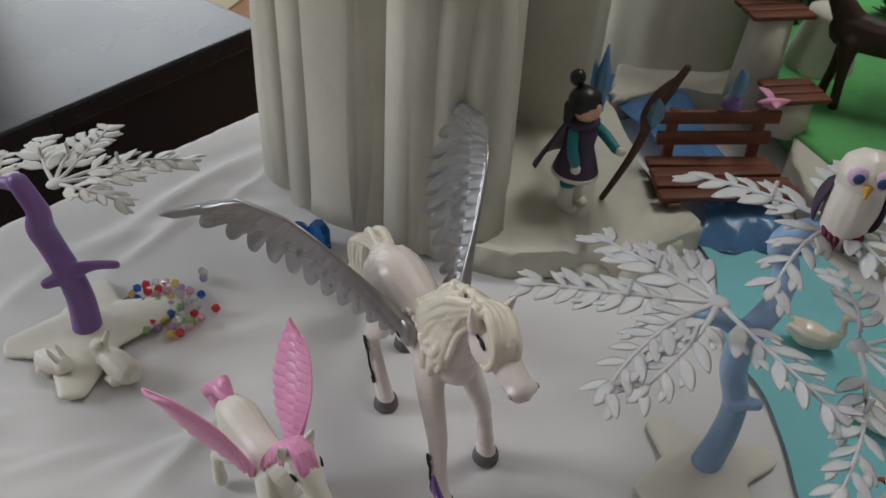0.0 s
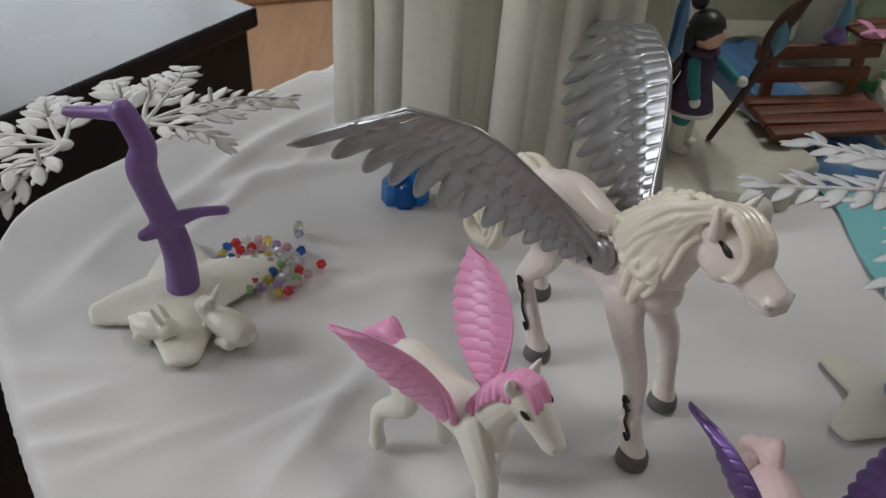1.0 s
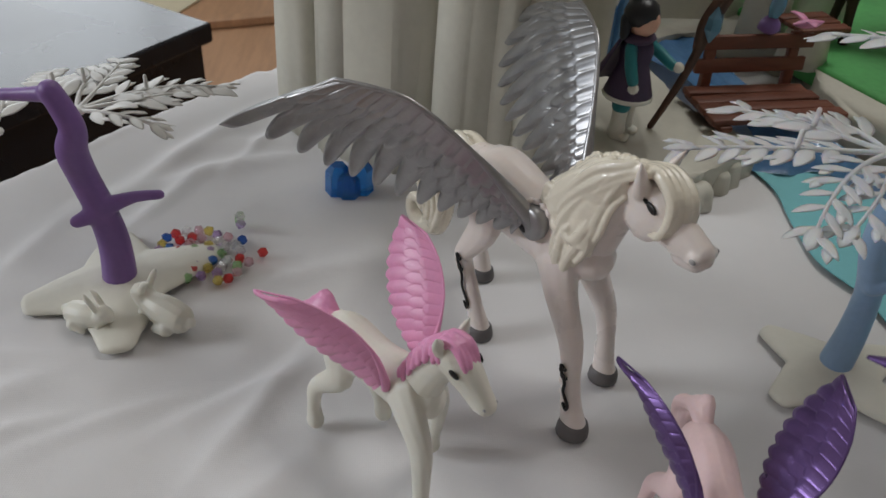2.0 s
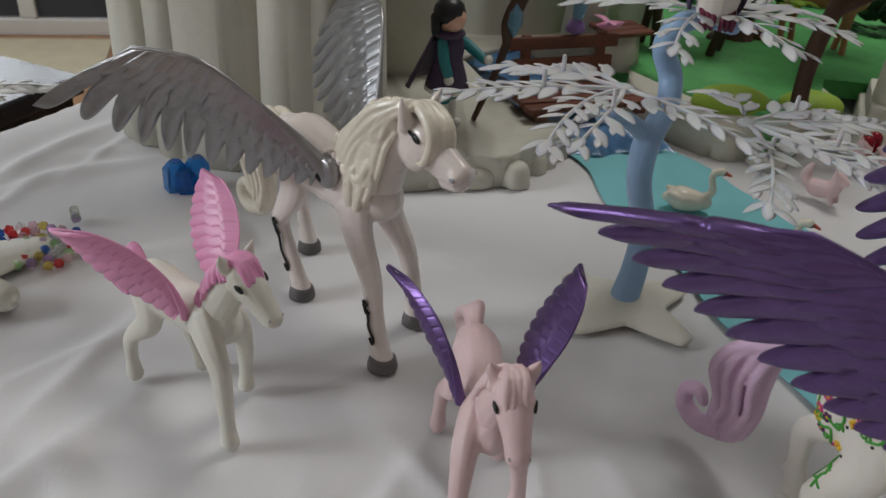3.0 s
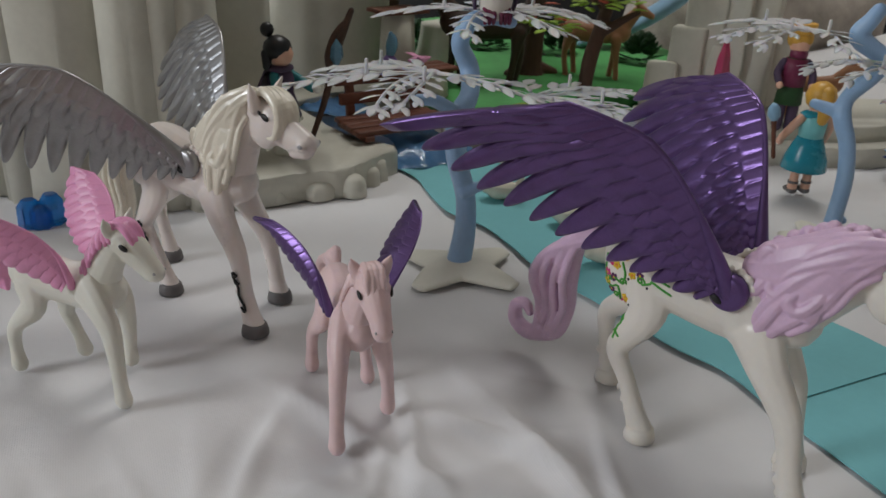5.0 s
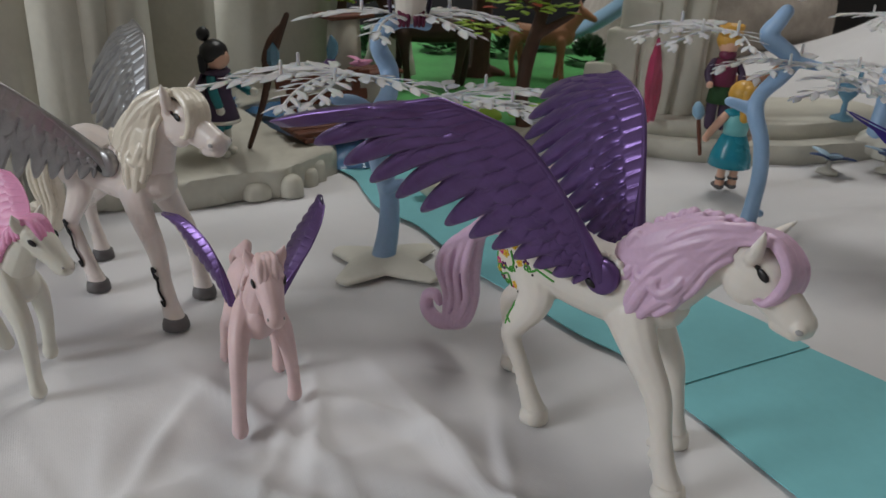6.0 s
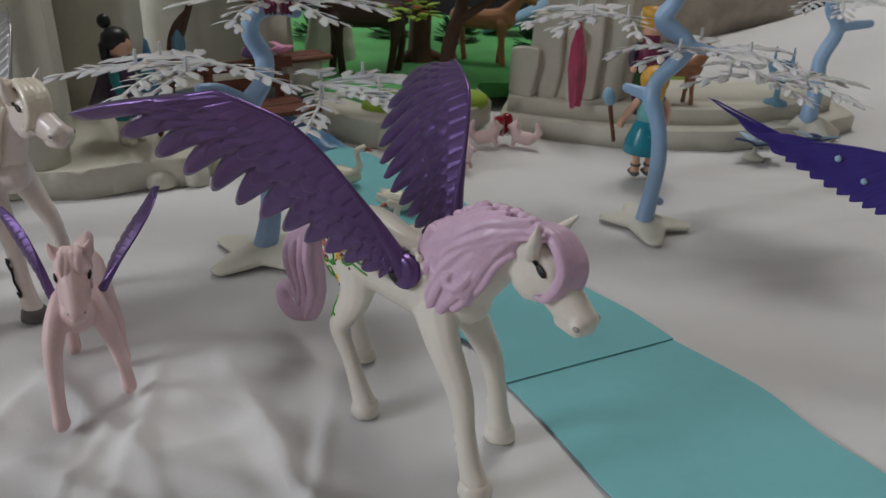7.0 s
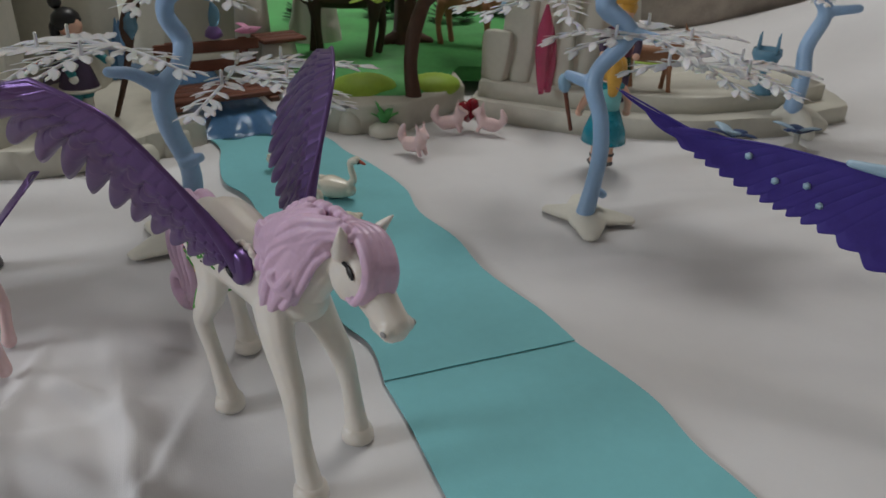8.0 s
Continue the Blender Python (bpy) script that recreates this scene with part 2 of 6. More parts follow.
def slab(bm, outline, z0, z1, bevel=0.0, mi=0):
    """A plate with the given outline (millimetres)."""
    lo = [bm.verts.new((x * K, y * K, z0 * K)) for x, y in outline]
    hi = [bm.verts.new((x * K, y * K, z1 * K)) for x, y in outline]
    n = len(outline)
    top = bm.faces.new(hi)
    bm.faces.new(lo[::-1]).material_index = mi
    top.material_index = mi
    for i in range(n):
        bm.faces.new((lo[i], lo[(i + 1) % n], hi[(i + 1) % n], hi[i])).material_index = mi
    if bevel:
        bmesh.ops.bevel(bm, geom=list(top.edges), offset=bevel * K, segments=3, affect="EDGES", profile=0.6)
    return bm


def fuse(bm, voxel, rounds=4, keep=1.0):
    """Melts overlapping limbs into one moulded body."""
    me = to_mesh(bm, "melt")
    ob = new("melt", me)
    r = ob.modifiers.new("remesh", "REMESH")
    r.mode, r.voxel_size, r.use_smooth_shade = "VOXEL", voxel * K, True
    s = ob.modifiers.new("smooth", "SMOOTH")
    s.factor, s.iterations = 0.5, rounds
    if keep < 1:
        d = ob.modifiers.new("lighter", "DECIMATE")
        d.ratio = keep
    bpy.context.view_layer.update()
    out = bpy.data.meshes.new_from_object(ob.evaluated_get(bpy.context.evaluated_depsgraph_get()))
    bpy.data.objects.remove(ob)
    bpy.data.meshes.remove(me)
    out.shade_smooth()
    out.materials.clear()
    return out


def blade(bm, base, tip, nrm, width, thick=0.9, point=1.6, camber=1.5, mi=0, rows=9, start=0.5, taper=0.5):
    """A feather or leaf: lens-shaped, ridged along its middle, with a narrowing tip."""
    base, tip, nrm = np.array(base, float), np.array(tip, float), np.array(nrm, float)
    d = tip - base
    L = np.linalg.norm(d)
    d /= L
    s = np.cross(nrm, d)
    s /= np.linalg.norm(s)
    u = np.cross(d, s)
    rings = []
    for i in range(rows):
        t = (i / (rows - 1)) ** 0.85
        w = width * min(1.0, start + t * 2.2)
        if t > taper:
            w *= max(0.03, 1 - ((t - taper) / (1 - taper)) ** point) ** 0.6
        h = thick * (0.35 + 0.65 * min(1, w / width))
        c = base + d * L * t + u * camber * math.sin(math.pi * t)
        ring = [c - s * w, c - s * w * 0.55 + u * h * 0.55, c + u * h * 0.8, c + s * w * 0.55 + u * h * 0.55, c + s * w, c + s * w * 0.5 - u * h * 0.5, c - s * w * 0.5 - u * h * 0.5]
        rings.append([bm.verts.new(p * K) for p in ring])
    n = 7
    for a, b in zip(rings, rings[1:]):
        for j in range(n):
            bm.faces.new((a[j], a[(j + 1) % n], b[(j + 1) % n], b[j])).material_index = mi
    bm.faces.new(rings[0][::-1]).material_index = mi
    bm.faces.new(rings[-1]).material_index = mi
    return bm


def along(pts, u):
    """The point at the share u of a smooth curve."""
    path = spline(pts, 12)
    f = u * (len(path) - 1)
    i = min(int(f), len(path) - 2)
    return path[i] + (path[i + 1] - path[i]) * (f - i)

# ---------------------------------------------------------------- the room
FLOOR = -0.75


def room_wall(name, c, size):
    bm = bmesh.new()
    block(bm, c, size)
    return tagged(part(name, bm, M["wall"], smooth=False), "plain white painted room wall", "wall", kind="structure")


def pane_wall(name, bm, label):
    return tagged(part(name, bm, M["wall"], smooth=False), label, "wall", kind="structure")


bm = bmesh.new()
block(bm, (400, 700, -780), (5400, 6400, 60))
floor = tagged(part("floor", bm, M["oak"], smooth=False), "light oak board floor", "floor", kind="structure")
bm = bmesh.new()
block(bm, (400, 700, 1680), (5400, 6400, 60))
tagged(part("ceiling", bm, M["wall"], smooth=False), "plain white ceiling", "ceiling", kind="structure")
# west wall with the window opening, north wall with the patio door opening
bm = bmesh.new()
block(bm, (-2160, -1450, 450), (120, 1700, 2400))
block(bm, (-2160, 2680, 450), (120, 1960, 2400))
block(bm, (-2160, 550, -325), (120, 2300, 850))
block(bm, (-2160, 550, 1500), (120, 2300, 300))
pane_wall("wall_west", bm, "white room wall round a wide window")
bm = bmesh.new()
block(bm, (-1950, 3210, 450), (300, 120, 2400))
block(bm, (1300, 3210, 450), (3400, 120, 2400))
block(bm, (-1100, 3210, 1500), (1400, 120, 300))
pane_wall("wall_north", bm, "white room wall beside a patio door")
# panel body added under the ceiling to go with the overhead fill
lamp = thing("overhead_fill_panel", pose(0.75, 0.95, 1.60), "flat white square panel added overhead to hold the fill light", "lamp")
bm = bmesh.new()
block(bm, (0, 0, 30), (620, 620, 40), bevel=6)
part("fill_panel_body", bm, M["frame"], lamp)
room_wall("wall_east", (2960, 700, 450), (120, 6200, 2400))
room_wall("wall_south", (400, -2360, 450), (5200, 120, 2400))


def glazed(name, m, w, h, bars, label):
    root = thing(name, m, label, "window", kind="structure")
    for x, z, sx, sz in [(0, h / 2, w, 60), (0, -h / 2, w, 60), (-w / 2, 0, 60, h), (w / 2, 0, 60, h)] + [(b * w, 0, 55, h - 62) for b in bars]:
        bm = bmesh.new()
        block(bm, (x, 0, z), (sx, 70, sz), bevel=6)
        part("window_frame", bm, M["frame"], root, smooth=False)
    return root


glazed("window_1", pose(-2.13, 0.55, 0.725, 0, 0, 90), 2240, 1190, (-0.17, 0.17), "white framed wide window to the daylight")
door = glazed("door_1", pose(-1.1, 3.17, 0.30, 0, 0, 0), 1340, 2040, (-0.16, 0.2), "white framed patio door with dark lower panels")
for x, w in ((-0.33, 420), (0.02, 420), (0.35, 360)):
    bm = bmesh.new()
    block(bm, (x * 1340, 0, -560), (w, 24, 860), bevel=4)
    part("door_panel", bm, M["slate"], door, "dark grey panel")

# cream sheet over part of the floor, outlined to fit the camera's view
bm = bmesh.new()
slab(bm, [(-1900, 1950), (-760, 2050), (-640, 2560), (-535, 2880), (-550, 3080), (-1900, 3080)], -750, -742, 3)
tagged(part("rug", bm, M["rug"]), "thin cream sheet on the oak floor", "rug")
bm = bmesh.new()
block(bm, (-60, 2700, -735), (1000, 50, 26), Matrix.Rotation(radians(20), 4, "Z"), 4)
tagged(part("threshold_strip", bm, M["oak"], smooth=False), "raised oak strip on the floor", "trim", kind="structure")

# low black cabinet behind the table's left end
cab = thing("cabinet", pose(-0.165, 1.07, FLOOR, 0, 0, 147), "low glossy black cabinet behind the table", "cabinet")
bm = bmesh.new()
block(bm, (600, 0 + 0, 588), (1200, 900, 24), bevel=3)
bm.transform(Matrix.Translation((0, 0.45, 0)))
part("cabinet_top", bm, M["gloss"], cab, smooth=False)
bm = bmesh.new()
block(bm, (600, 450, 288), (1180, 880, 576), bevel=2)
part("cabinet_body", bm, M["gloss"], cab, smooth=False)

sofa = thing("sofa", pose(1.25, 1.95, FLOOR, 0, 0, -32), "black leather sofa behind the table", "sofa")
bm = bmesh.new()
block(bm, (0, 0, 230), (2300, 800, 380), bevel=50)
part("sofa_seat", bm, M["darkfab"], sofa)
bm = bmesh.new()
block(bm, (0, 380, 560), (2300, 240, 620), bevel=70)
part("sofa_back", bm, M["darkfab"], sofa)

# ---------------------------------------------------------------- table, cloth and paper river
EDGE = [(0.12, 0.83), (-0.174, 0.438), (-0.092, 0.298), (0.10, 0.0), (0.32, -0.30), (1.05, -0.45), (1.30, 0.40), (0.90, 0.95), (0.35, 1.05)]
ROUND = 0.05


def edge_distance(x, y):
    """Signed distance to the rounded table outline, and the way out of it."""
    P = np.array(EDGE)
    n = len(P)
    offs = []
    area = sum(P[i][0] * P[(i + 1) % n][1] - P[(i + 1) % n][0] * P[i][1] for i in range(n))
    sg = 1 if area > 0 else -1
    for i in range(n):
        a, b = P[i], P[(i + 1) % n]
        e = b - a
        nx, ny = sg * e[1], -sg * e[0]
        L = math.hypot(nx, ny)
        off = ((x - a[0]) * nx + (y - a[1]) * ny) / L + ROUND
        offs.append((off, nx / L, ny / L))
    out = [o for o in offs if o[0] > 0]
    if not out:
        o = max(offs)
        return o[0] - ROUND, (o[1], o[2])
    if len(out) == 1:
        return out[0][0] - ROUND, (out[0][1], out[0][2])
    d = math.sqrt(sum(o[0] ** 2 for o in out))
    w = (sum(o[0] * o[1] for o in out) / d, sum(o[0] * o[2] for o in out) / d)
    L = math.hypot(*w)
    return d - ROUND, (w[0] / L, w[1] / L)


# soft creases of the cloth: middle, direction in degrees, length, half-width, height (metres)
CREASES = [(0.05, 0.20, 100, 0.10, 0.008, 0.0040), (0.085, 0.17, 96, 0.12, 0.007, 0.0036), (0.015, 0.24, 112, 0.10, 0.009, 0.0042),
           (0.13, 0.15, 85, 0.08, 0.008, 0.0030), (0.165, 0.19, 130, 0.09, 0.007, 0.0026), (0.10, 0.225, 15, 0.09, 0.006, 0.0014),
           (-0.02, 0.27, 60, 0.08, 0.007, 0.0026), (-0.05, 0.30, 140, 0.07, 0.006, 0.0022), (0.19, 0.14, 70, 0.09, 0.010, 0.0026),
           (-0.03, 0.50, 25, 0.10, 0.006, 0.0018), (-0.05, 0.53, 48, 0.09, 0.006, 0.0020), (0.21, 0.12, 110, 0.07, 0.006, 0.0020),
           (0.0, 0.35, 75, 0.06, 0.005, 0.0012), (0.45, 0.27, 150, 0.16, 0.012, 0.0022), (0.52, 0.22, 160, 0.18, 0.014, 0.0030),
           (0.16, 0.235, 5, 0.06, 0.006, 0.0012), (0.60, 0.36, 165, 0.2, 0.012, 0.0024)]


crnd = random.Random(21)
for _ in range(26):
    CREASES.append((crnd.uniform(-0.06, 0.21), crnd.uniform(0.10, 0.27), crnd.gauss(98, 22), crnd.uniform(0.03, 0.08), crnd.uniform(0.0028, 0.005), crnd.uniform(0.0012, 0.0030)))
for _ in range(12):
    CREASES.append((crnd.uniform(-0.12, 0.0), crnd.uniform(0.33, 0.60), crnd.gauss(40, 30), crnd.uniform(0.03, 0.07), crnd.uniform(0.003, 0.006), crnd.uniform(0.0006, 0.0014)))
for _ in range(10):
    CREASES.append((crnd.uniform(0.38, 0.62), crnd.uniform(0.15, 0.36), crnd.gauss(155, 18), crnd.uniform(0.05, 0.12), crnd.uniform(0.006, 0.011), crnd.uniform(0.0008, 0.0018)))


# fine folds that fan out towards the near edge
for _ in range(60):
    fx, fy = crnd.uniform(-0.10, 0.22), crnd.uniform(0.06, 0.27)
    CREASES.append((fx, fy, math.degrees(math.atan2(fy - 0.36, fx - 0.12)) + crnd.gauss(0, 16), crnd.uniform(0.015, 0.05), crnd.uniform(0.0016, 0.0032), crnd.uniform(0.0004, 0.0011)))


def cloth_heights(X, Y):
    z = np.zeros_like(X)
    for cx, cy, deg, ln, wd, h in CREASES:
        a = radians(deg)
        dx, dy = X - cx, Y - cy
        u, v = dx * math.cos(a) + dy * math.sin(a), -dx * math.sin(a) + dy * math.cos(a)
        v = v + 0.010 * np.sin(u * 22 + cx * 50)
        fold = np.where(v > 0, np.exp(-(v / wd / 0.55) ** 2), np.exp(-(v / wd / 1.25) ** 2))
        z += 1.3 * h * np.exp(-(u / ln / 0.6) ** 2) * (fold - 0.35 * np.exp(-((v - 2.0 * wd) / wd / 1.2) ** 2))
    for (i, j), x in np.ndenumerate(X):
        y = Y[i, j]
        z[i, j] += 0.0018 * noise.noise(Vector((x * 16, y * 16, 3.1))) + 0.0007 * noise.noise(Vector((x * 45, y * 45, 1.7)))
    # pressed flat under the paper river
    z *= 1 - 0.85 * np.exp(-((X - 0.315) / 0.055) ** 4) * (Y < 0.52)
    # a heap under the cloth at its far end
    z += 0.11 * np.exp(-(((X - 0.98) / 0.16) ** 2 + ((Y - 0.57) / 0.15) ** 2)) * (1 + 0.12 * np.sin(X * 31 + 9 * Y) * np.sin(Y * 27))
    return z


xs = np.concatenate([np.arange(-0.60, -0.18, 0.02), np.arange(-0.18, 0.27, 0.0024), np.arange(0.27, 0.62, 0.0045), np.arange(0.62, 1.7, 0.02)])
ys = np.concatenate([np.arange(-0.85, 0.05, 0.02), np.arange(0.05, 0.36, 0.0024), np.arange(0.36, 0.62, 0.0045), np.arange(0.62, 1.5, 0.02)])
GX, GY = np.meshgrid(xs, ys)
HEIGHT = cloth_heights(GX, GY)
bm = bmesh.new()
grid = []
for iy, y in enumerate(ys):
    row = []
    for ix, x in enumerate(xs):
        d, w = edge_distance(x, y)
        if d > 0.30:
            row.append(None)
            continue
        z = HEIGHT[iy, ix] * (1 if d < 0 else max(0, 1 - d * 20)) - 0.0012
        px, py = x, y
        if d > 0:
            bend = min(d, 0.012)
            px, py = x - w[0] * (d - bend * 0.8), y - w[1] * (d - bend * 0.8)
            z -= max(0, d - 0.003)
            fold = 0.010 * min(1, d * 8) * math.sin(30 * (x * -w[1] + y * w[0]))
            px, py = px + w[0] * fold, py + w[1] * fold
        row.append(bm.verts.new((px, py, z)))
    grid.append(row)
for r0, r1 in zip(grid, grid[1:]):
    for i in range(len(xs) - 1):
        q = (r0[i], r0[i + 1], r1[i + 1], r1[i])
        if all(q):
            bm.faces.new(q)
tagged(part("tablecloth", bm, M["cloth"]), "white creased cotton tablecloth spread over the table", "tablecloth")

table = thing("table", pose(0.5, 0.25, FLOOR), "dark wooden table under a white cloth", "table")
bm = bmesh.new()
slab(bm, [((x - 0.5) * 965, (y - 0.25) * 965) for x, y in EDGE], 715, 742, 3)
part("tabletop", bm, M["wood"], table)
for x, y in ((-0.40, 0.12), (-0.25, -0.42), (0.45, -0.5), (0.35, 0.45)):
    bm = bmesh.new()
    lathe(bm, [(26, 0), (30, 60), (24, 120), (36, 500), (40, 640), (40, 716)], (x * 1000, y * 1000, 0), 16)
    part("leg", bm, M["wood"], table)

BANK_L = [(236, 520), (243, 495), (240, 465), (240, 435), (250, 410), (253, 380), (253, 350), (262, 310), (270, 268), (279, 243), (278, 217), (280, 187), (281, 148), (286, 110), (284, 60), (292, 10)]
BANK_R = [(302, 520), (316, 492), (321, 466), (331, 440), (340, 396), (338, 362), (346, 325), (347, 292), (352, 268), (358, 245), (361, 221), (371, 180), (371, 150), (375, 122), (380, 60), (384, 10)]


def paper(name, i0, i1, z, label):
    left = [tuple(p) for p in spline(BANK_L[i0:i1], 5)]
    right = [tuple(p) for p in spline(BANK_R[i0:i1], 5)]
    bm = bmesh.new()
    rows = []
    for a, b in zip(left, right):
        rows.append([(a[0] + (b[0] - a[0]) * f / 6, a[1] + (b[1] - a[1]) * f / 6) for f in range(7)])
    lift = lambda x, y: z + 0.9 * noise.noise(Vector((x * 0.02, y * 0.02, 5))) * 0.4 + 0.5
    top = [[bm.verts.new((x * K, y * K, lift(x, y) * K)) for x, y in r] for r in rows]
    low = [[bm.verts.new((x * K, y * K, (lift(x, y) - 0.6) * K)) for x, y in r] for r in rows]
    for a, b, c, d in zip(top, top[1:], low, low[1:]):
        for i in range(6):
            bm.faces.new((a[i], a[i + 1], b[i + 1], b[i]))
            bm.faces.new((c[i + 1], c[i], d[i], d[i + 1]))
        bm.faces.new((a[0], b[0], d[0], c[0]))
        bm.faces.new((a[6], c[6], d[6], b[6]))
    for t, l in ((top[0], low[0]), (top[-1], low[-1])):
        for i in range(6):
            bm.faces.new((t[i], l[i], l[i + 1], t[i + 1]))
    return tagged(part(name, bm, M["paper"], smooth=False), label, "paper", "paper river sheets")


paper("paper_river", 0, 11, 1.0, "teal paper river sheet with wavy banks on the cloth")
paper("paper_river", 10, 16, 0.2, "teal paper river sheet tucked under its neighbour")

# ---------------------------------------------------------------- winged horses


def wing_mesh(arm, tips, rows, spread, joint_r, notch, count=13, thick=0.55, relief=0.62, disc_on=True):
    """A moulded wing: one solid sheet whose long feathers part into fingers, with shingled covering rows on both faces."""
    per = 16
    cols = np.linspace(0, 1, count * per + 1)
    vs = np.linspace(0, 1, 72) ** 0.92
    sheet = ([], [])
    for f in cols:
        tip = along(tips, f)
        u = 0.97 - (0.97 - spread) * f ** 0.9
        base = along(arm, u)
        tang = along(arm, min(1, u + 0.05)) - along(arm, max(0, u - 0.05))
        d = tip - base
        nrm = np.cross(tang, d)
        nrm /= np.linalg.norm(nrm) + 1e-9
        if nrm[1] > 0:
            nrm = -nrm
        tang = tang / np.linalg.norm(tang)
        idx = f * (count - 0.6) - 0.4
        c = 2 * (idx - round(idx)) if idx > 0 else 0.0
        long = 1 - (notch[0] + (notch[1] - notch[0]) * min(1, f * 1.5)) * abs(c) ** notch[2]
        lean = 0.075 * np.linalg.norm(d) * tang
        lines = ([], [])
        for v in vs:
            w = v * long
            p = base + d * w + nrm * 1.6 * math.sin(math.pi * v) * (0.5 + 0.5 * (1 - f)) + lean * math.sin(math.pi * w) * (1 - f)
            shade = relief * (1.25 * math.sqrt(max(0, 1 - c * c)) + 0.35 * c) * min(1, w * 3)
            h = thick + shade
            for k, (reach, number) in enumerate(rows):
                i2 = f * (number - 1) + 0.5 * (k % 2)
                c2 = 2 * (i2 - round(i2))
                end = reach * (1 - 0.24 * abs(c2) ** 2.2)
                on = min(1.0, max(0.0, (end - w) / 0.012))
                h += on * relief * (0.26 + 0.95 * math.sqrt(max(0, 1 - c2 * c2)) + 0.30 * c2) - on * 0.9 * (shade if k == 0 else last)
                last = relief * (0.95 * math.sqrt(max(0, 1 - c2 * c2)) + 0.30 * c2)
            h *= min(1.0, 0.30 + (1 - v) * 7) * (0.30 + 0.70 * min(1.0, w / 0.22))
            lines[0].append(p + nrm * h)
            lines[1].append(p - nrm * h)
        sheet[0].append(lines[0])
        sheet[1].append(lines[1])
    nc, nv = len(cols), len(vs)
    pts = [q * K for side in sheet for line in side for q in line]
    at = lambda side, i, j: side * nc * nv + i * nv + j
    faces = []
    for i in range(nc - 1):
        for j in range(nv - 1):
            faces.append((at(0, i, j), at(0, i + 1, j), at(0, i + 1, j + 1), at(0, i, j + 1)))
            faces.append((at(1, i, j), at(1, i, j + 1), at(1, i + 1, j + 1), at(1, i + 1, j)))
        faces.append((at(0, i, 0), at(1, i, 0), at(1, i + 1, 0), at(0, i + 1, 0)))
        faces.append((at(0, i, nv - 1), at(0, i + 1, nv - 1), at(1, i + 1, nv - 1), at(1, i, nv - 1)))
    for j in range(nv - 1):
        faces.append((at(0, 0, j), at(0, 0, j + 1), at(1, 0, j + 1), at(1, 0, j)))
        faces.append((at(0, nc - 1, j), at(1, nc - 1, j), at(1, nc - 1, j + 1), at(0, nc - 1, j + 1)))
    me = bpy.data.meshes.new("wing_sheet")
    me.from_pydata(pts, [], faces)
    bm = bmesh.new()
    bm.from_mesh(me)
    bpy.data.meshes.remove(me)
    r0 = joint_r
    path = [(*along(arm, u), r0 * (0.60 - 0.46 * min(1, u * 2.6)), r0 * (0.46 - 0.32 * min(1, u * 2.6))) for u in np.linspace(0, 1.0, 9)]
    tube(bm, path, n=12, k=2)
    end, first = along(arm, 1.0), np.array(tips[0], float)
    tube(bm, [(*end, r0 * 0.14), (*(end * 0.6 + first * 0.4), r0 * 0.12), (*(end * 0.08 + first * 0.92), 0.3)], n=8, k=3)
    if not disc_on:
        return to_mesh(bm, "wing")
    j = np.array(arm[0], float)
    disc = bmesh.new()
    lathe(disc, [(r0 * 0.5, -2.6), (r0 * 0.95, -2.2), (r0, -1.2), (r0, 1.4), (r0 * 0.94, 2.1), (r0 * 0.8, 2.6), (r0 * 0.3, 2.8)], n=28)
    disc.transform(Matrix.Translation(Vector(j * K)) @ Matrix.Rotation(radians(90), 4, "X"))
    tmp = to_mesh(disc, "disc")
    bm.from_mesh(tmp)
    bpy.data.meshes.remove(tmp)
    return to_mesh(bm, "wing")


def turned(pts, pivot, turn, mirror=False):
    """Points mirrored to the other flank and turned about a pivot."""
    pts = [Vector((p[0], -p[1] if mirror else p[1], p[2])) for p in pts]
    pivot = Vector((pivot[0], -pivot[1] if mirror else pivot[1], pivot[2]))
    return [tuple(pivot + turn @ (p - pivot)) for p in pts]


ARM = [(0, -11.5, 67), (-4, -17, 80), (-10, -26, 97), (-18.5, -36, 113), (-29, -43, 119), (-40, -49, 122.5)]
TIPS = [(-93, -69.3, 108.7), (-90, -57, 101), (-84.5, -47, 92.5), (-77.4, -40, 85.5), (-69, -34, 79.8), (-60, -29.5, 75.5), (-50.2, -26, 71.8), (-40.5, -23, 69),
        (-32, -20, 66.5), (-24, -17.5, 64.5), (-16.5, -15.2, 63), (-9.5, -13.3, 62)]
ROWS_BIG = [(0.62, 15), (0.45, 17), (0.31, 18), (0.18, 18)]
FARM = [(3.5, -8.0, 43), (2.0, -10.5, 55), (-4, -14, 63.5), (-12, -19, 69), (-19, -23, 71)]
FARM2 = [(3.5, -8.5, 44), (3, -13, 52), (-1, -19, 60.5), (-9, -24, 67), (-17, -26.5, 70.5)]
FTIPS2 = [(-29.5, -28, 70.5), (-29, -23, 63), (-25.5, -18, 57), (-20.5, -14, 52), (-14.5, -11, 47.5), (-8, -9.4, 43.5), (-2, -8.6, 40.5)]
FTIPS = [(-30, -28.0, 70), (-26, -25.0, 64.5), (-21.5, -22.5, 58.5), (-16, -19.5, 53), (-10.5, -15.5, 48), (-5, -11.8, 44), (-0.5, -9.4, 40.5)]
ROWS_SMALL = [(0.60, 13), (0.32, 13)]


